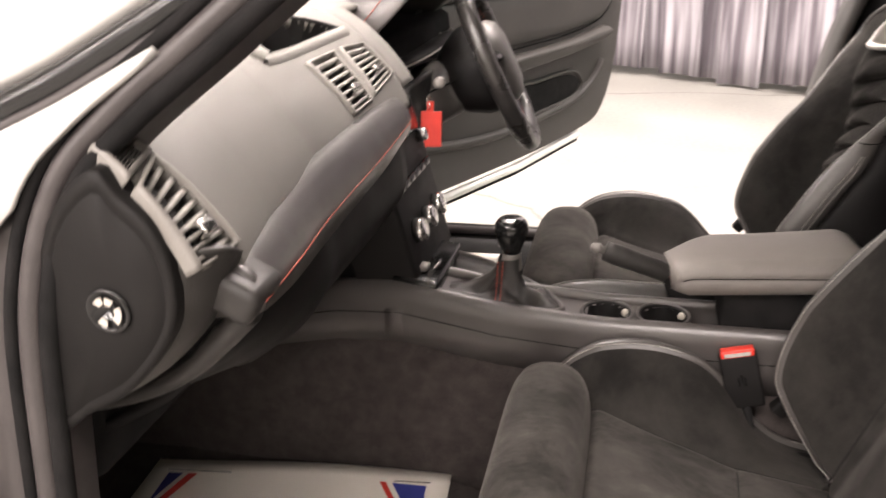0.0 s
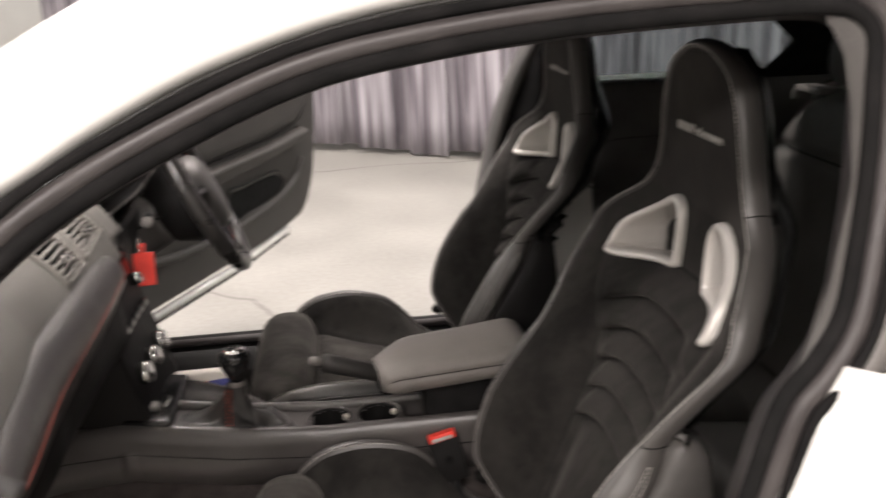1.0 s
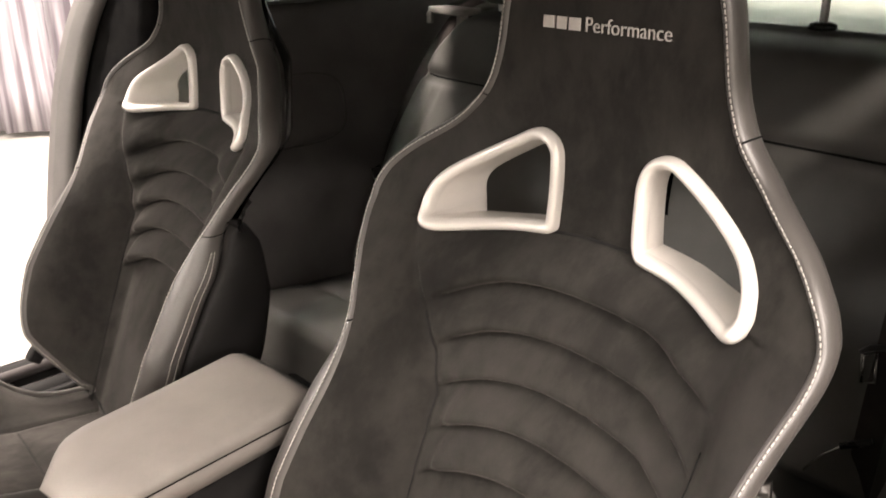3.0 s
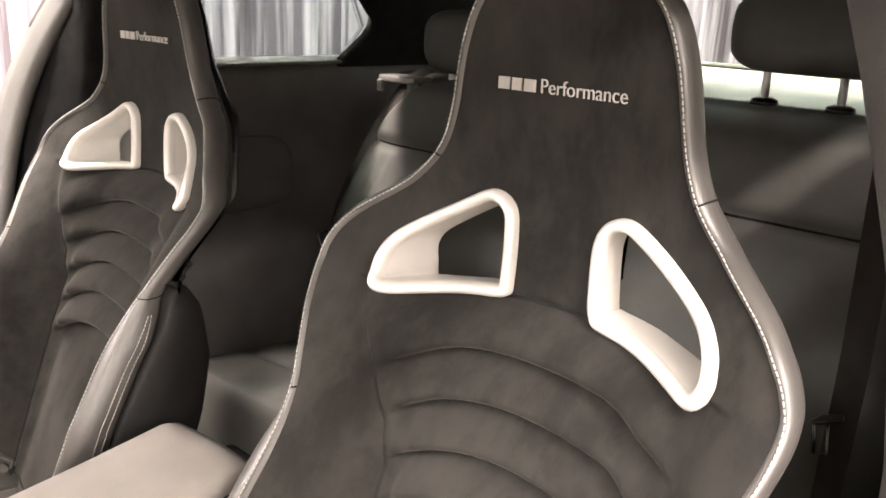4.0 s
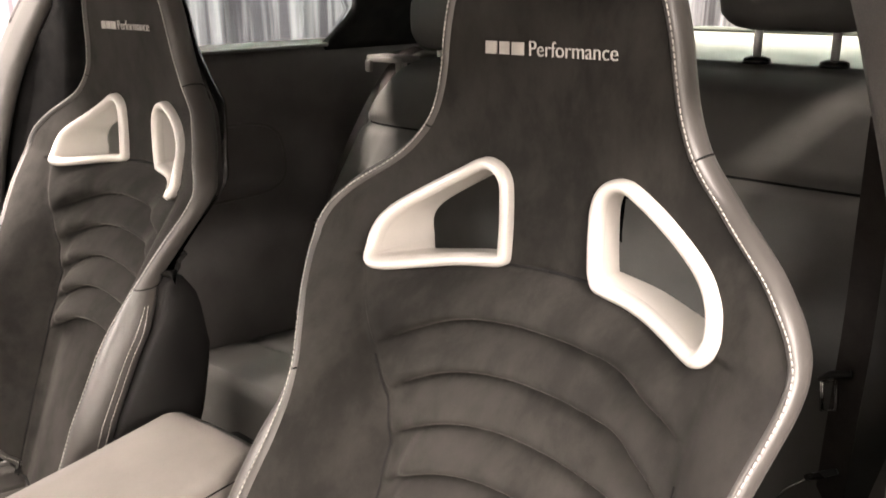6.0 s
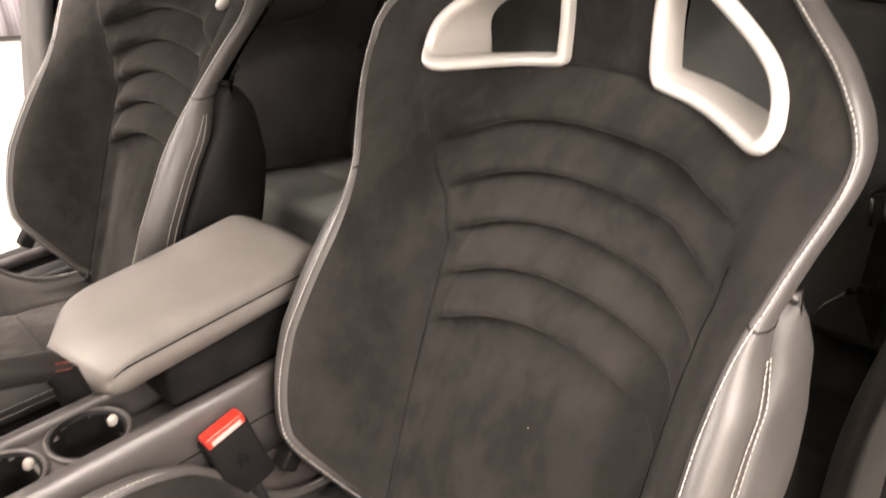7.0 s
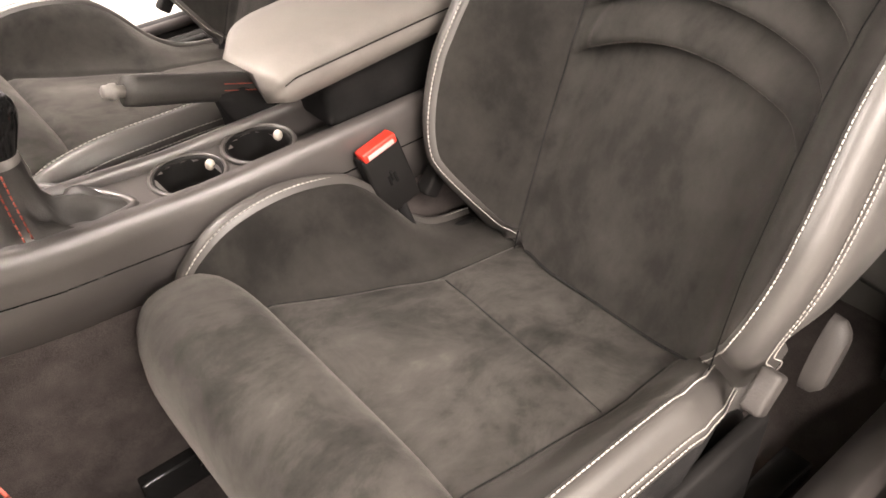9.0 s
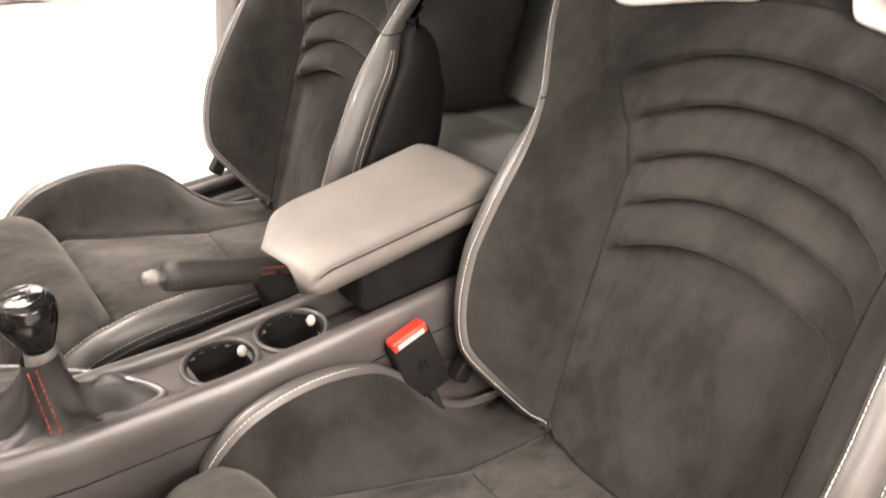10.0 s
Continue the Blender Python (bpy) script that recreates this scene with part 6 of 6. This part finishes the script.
    loft(bm, [[P(p.x, p.y + dz, o) for dz, o in ((-.020, .014), (-.010, .030), (.0, .036), (.008, .030), (.012, .014))] for p in smooth_path([(.05, .56, 0), (.25, .535, 0), (.45, .528, 0), (.62, .540, 0), (.80, .565, 0), (.90, .61, 0), (.95, .66, 0)], 5)], False)
    part("pocket_edge", bm, DOOR_PANEL, root, "moulded pocket edge")
    bm = bmesh.new()
    tube(bm, [P(-.15, .384, .004), P(.5, .398, .004), P(.84, .430, .004)], .013, 10)
    part("lower_edge", bm, PAINT, root, "white lower edge")
    bm = bmesh.new()
    tube(bm, [P(-.15, .366, .0), P(.5, .380, .0), P(.84, .412, .0)], .007, 8)
    part("lower_seal", bm, LINER, root, "black lower door seal")


driver_door()

# ---- rear seats ----
def rear_bench():
    root = thing("rear_bench", (1.2, 0, .3), "black leather rear bench seat", "car seat")
    for y0, y1 in ((-.60, -.003), (.003, .60)):
        # the two halves lean back, with a thick rolled top
        def f(u, v):
            out_y = ip(v, [0, .45, .7, 1], [.60, .57, .525, .465])
            y = max(-out_y, y0) + (min(out_y, y1) - max(-out_y, y0)) * u
            edge = abs(2 * u - 1)
            puff = .034 * (1 - edge ** 6) * (1 - .5 * v)
            seam = .016 * math.exp(-((v - .70) / .016) ** 2) + .010 * math.exp(-((edge - .72) / .012) ** 2) * ss(.70, .66, v)
            crown = ss(.86, 1, v)
            return Vector((1.143 + .215 * min(v, .93) - puff + seam + .10 * crown ** 2, y, .46 + .572 * v - .020 * crown ** 3 - .045 * edge ** 8 * ss(.75, 1, v)))
        bm = bmesh.new()
        sheet(bm, f, span(0, 1, 48), span(0, 1, 56))
        half = part("rear_backrest", bm, REAR_LEATHER, root, "black leather rear backrest", solid=.05)
        bm = bmesh.new()
        tube(bm, [f(u, .70) + Vector((-.002, 0, 0)) for u in span(.03, .97, 30)], .0022, 6)
        part("backrest_seam", bm, LINER, half, "dark cross seam")
        for e in (.14, .86):
            bm = bmesh.new()
            tube(bm, [f(e, v) + Vector((-.0015, 0, 0)) for v in span(.05, .68, 20)], .0016, 6)
            part("backrest_seam", bm, LINER, half)
        bm = bmesh.new()
        g = lambda u, v: Vector((.80 + .46 * v, y0 + (y1 - y0) * u, .46 - .05 * v + .03 * math.sin(math.pi * u) ** .5 - .10 * ss(.12, 0, v) - .010 * math.exp(-((v - .45) / .02) ** 2)))
        sheet(bm, g, span(0, 1, 24), span(0, 1, 36))
        part("rear_cushion", bm, REAR_LEATHER, root, "black leather rear cushion", solid=.05)
    bm = bmesh.new()
    box(bm, (.84, -.60, .26), (1.30, .60, .42))
    part("bench_base", bm, REAR_LEATHER, root, bevel=.03)
    bm = bmesh.new()
    box(bm, (1.50, -.60, .28), (1.515, .60, .965))
    part("back_board", bm, LINER, root, "black board behind the backrest", bevel=.003)


rear_bench()


POST = surface("polished_post", (0.62, 0.61, 0.59), (0.74, 0.73, 0.70), 0.28, 30, 300, 0.02, metal=0.45, rough2=0.34)


def rear_headrest():
    root = thing("rear_headrest", (1.43, -.287, 1.01), "black leather rear headrest on chrome posts", "headrest", "rear headrests")
    bm = bmesh.new()
    rings = []
    for s in span(-1, 1, 22):
        k = (1 - abs(s) ** 5) ** .5 * .85 + .15
        rings.append([Vector((1.43 + .045 * k * math.copysign(abs(math.cos(a)) ** .7, math.cos(a)), -.287 + s * .125, 1.121 + .062 * k * math.copysign(abs(math.sin(a)) ** .6, math.sin(a)))) for a in [2 * math.pi * j / 24 for j in range(24)]])
    loft(bm, rings, True, True)
    part("headrest_pad", bm, REAR_LEATHER, root, "black leather pad")
    for y in (-.228, -.343):
        bm = bmesh.new()
        tube(bm, [(1.425, y, 1.08), (1.43, y, 1.005)], .0065, 10)
        post = part("post", bm, POST, root, "chrome post")
        bm = bmesh.new()
        lathe(bm, [(.022, 0), (.020, .008), (.012, .011), (0, .011)], (1.43, y, 1.010))
        part("post_collar", bm, GLOSS, post)
    return root


hr = rear_headrest()
copy_thing(hr, Matrix.Translation((1.375, .322, .956)))


def rear_belt():
    root = thing("rear_seat_belt", (1.25, .58, .6), "black rear seat belt hanging from its guide", "seat belt")
    bm = bmesh.new()
    pts = smooth_path([(1.44, .505, 1.0), (1.385, .515, .975), (1.33, .55, .88), (1.26, .585, .72), (1.17, .60, .48)], 5)
    loft(bm, [[p + Vector((-.010, -.024, 0)), p + Vector((.010, .022, .004)), p + Vector((.012, .022, .004)), p + Vector((-.008, -.024, 0))] for p in pts], True, True)
    part("webbing", bm, WEBBING, root, "black belt webbing", smooth=False)
    bm = bmesh.new()
    box(bm, (1.345, .462, .976), (1.40, .568, .990))
    box(bm, (1.340, .462, .955), (1.352, .478, .980))
    box(bm, (1.340, .552, .955), (1.352, .568, .980))
    part("guide", bm, GREY_PLASTIC, root, bevel=.004)
    bm = bmesh.new()
    tube(bm, [(1.222, .588, .66), (1.20, .588, .655), (1.205, .588, .63), (1.228, .588, .635)], .003, 6, closed=True)
    part("tongue", bm, CHROME, root, "steel tongue")


rear_belt()


def paper_mat(at, turn, sx, sy, name_label):
    root = thing("paper_mat", at, name_label, "floor mat", "paper floor mats")
    m = Matrix.Translation(at) @ Matrix.Rotation(turn, 4, "Z")
    bm = bmesh.new()
    sheet(bm, lambda x, y: m @ Vector((x, y, .004 + .006 * math.sin(x * 9 + 1) * math.sin(y * 7))), span(-sx / 2, sx / 2, 16), span(-sy / 2, sy / 2, 16))
    part("sheet", bm, PAPER, root, "cream paper sheet", solid=.001)
    def patch(nm, pts, mat, lift):
        bm = bmesh.new()
        vs = [bm.verts.new(m @ Vector((x, y, lift + .006 * math.sin(x * 9 + 1) * math.sin(y * 7)))) for x, y in pts]
        bm.faces.new(vs)
        part(nm, bm, mat, root, smooth=False)
    X, Y = sx / 2, sy / 2
    patch("printed_corner", [(-X + .035, Y - .04), (-X + .035, Y - .12), (-X + .06, Y - .04)], INK_BLUE, .0075)
    patch("printed_stripe", [(-X + .035, Y - .15), (-X + .035, Y - .19), (-X + .085, Y - .04), (-X + .07, Y - .04)], INK_RED, .0075)
    patch("printed_corner", [(X - .035, Y - .04), (X - .035, Y - .14), (X - .09, Y - .04)], INK_BLUE, .0075)
    patch("printed_stripe", [(X - .10, Y - .04), (X - .11, Y - .04), (X - .035, Y - .17), (X - .035, Y - .155)], INK_RED, .0075)
    patch("printed_rule", [(-X + .03, Y - .030), (X - .03, Y - .030), (X - .03, Y - .032), (-X + .03, Y - .032)], GLOSS, .0075)
    return root


paper_mat((-.2545, -.389, .292), radians(5.1), .50, .46, "cream paper floor mat printed in blue and red")


def near_rear_belt():
    root = thing("rear_seat_belt", (1.17, -.47, .62), "black rear seat belt with hanging steel tongue", "seat belt")
    bm = bmesh.new()
    pts = smooth_path([(1.15, -.492, .98), (1.12, -.503, .84), (1.115, -.506, .73), (1.12, -.503, .60), (1.13, -.50, .46)], 5)
    loft(bm, [[p + Vector((-.012, -.018, 0)), p + Vector((.006, .02, .004)), p + Vector((.008, .02, .004)), p + Vector((-.010, -.018, 0))] for p in pts], True, True)
    part("webbing", bm, WEBBING, root, "black belt webbing", smooth=False)
    c = Vector((1.108, -.484, .655))
    bm = bmesh.new()
    tube(bm, [c + Vector((0, -.008, .02)), c + Vector((0, .008, .014)), c + Vector((0, .004, -.024)), c + Vector((0, -.012, -.018))], .003, 6, closed=True)
    part("tongue", bm, CHROME, root, "steel tongue")
    bm = bmesh.new()
    tube(bm, [c + Vector((0, .012, .016)), c + Vector((0, 0, .026)), c + Vector((0, -.022, .034))], [.003, .0045, .004], 8)
    part("tongue_grip", bm, RIM_LEATHER, root, "black tongue grip")
    bm = bmesh.new()
    tube(bm, [c + Vector((0, -.024, -.098)), c + Vector((0, -.004, -.112)), c + Vector((0, .010, -.122))], [.004, .005, .0045], 8)
    part("lower_grip", bm, RIM_LEATHER, root, "black lower tongue grip")
    bm = bmesh.new()
    tube(bm, [c + Vector((0, .008, -.120)), c + Vector((0, .030, -.145)), c + Vector((0, .048, -.178))], [.0035, .0055, .0045], 8, flat=.4)
    part("lower_tongue", bm, CHROME, root, "steel lower tongue")


near_rear_belt()


def driver_paper():
    root = thing("paper_mat", (-.1, .43, .24), "cream and blue paper mat curling up in the driver footwell", "floor mat", "paper floor mats")
    A, B, C, D = Vector((-.026, .45, .436)), Vector((-.016, .42, .37)), Vector((-.27, .40, .30)), Vector((-.27, .46, .43))
    f = lambda u, v: A.lerp(D, u).lerp(B.lerp(C, u), v) + Vector((0, 0, .010 * math.sin(u * 5) * v))
    bm = bmesh.new()
    sheet(bm, f, span(0, 1, 10), span(0, 1, 6))
    part("sheet", bm, PAPER, root, "cream paper sheet", solid=.001)
    bm = bmesh.new()
    sheet(bm, lambda u, v: f(.05 + .22 * u, .35 + .6 * v) + Vector((.001, -.003, .002)), span(0, 1, 4), span(0, 1, 4))
    part("printed_corner", bm, INK_BLUE, root, "blue printed corner")
    bm = bmesh.new()
    sheet(bm, lambda u, v: f(.28 + .05 * u, .35 + .6 * v) + Vector((.001, -.003, .002)), span(0, 1, 4), span(0, 1, 4))
    part("printed_stripe", bm, INK_RED, root, "red printed stripe")
    bm = bmesh.new()
    sheet(bm, lambda u, v: C.lerp(B, u) + Vector((0, -.06 * v, -.05 * v - (.075 if v else 0))), span(0, 1, 6), span(0, 1, 4))
    part("lower_sheet", bm, PAPER, root, solid=.001)


driver_paper()
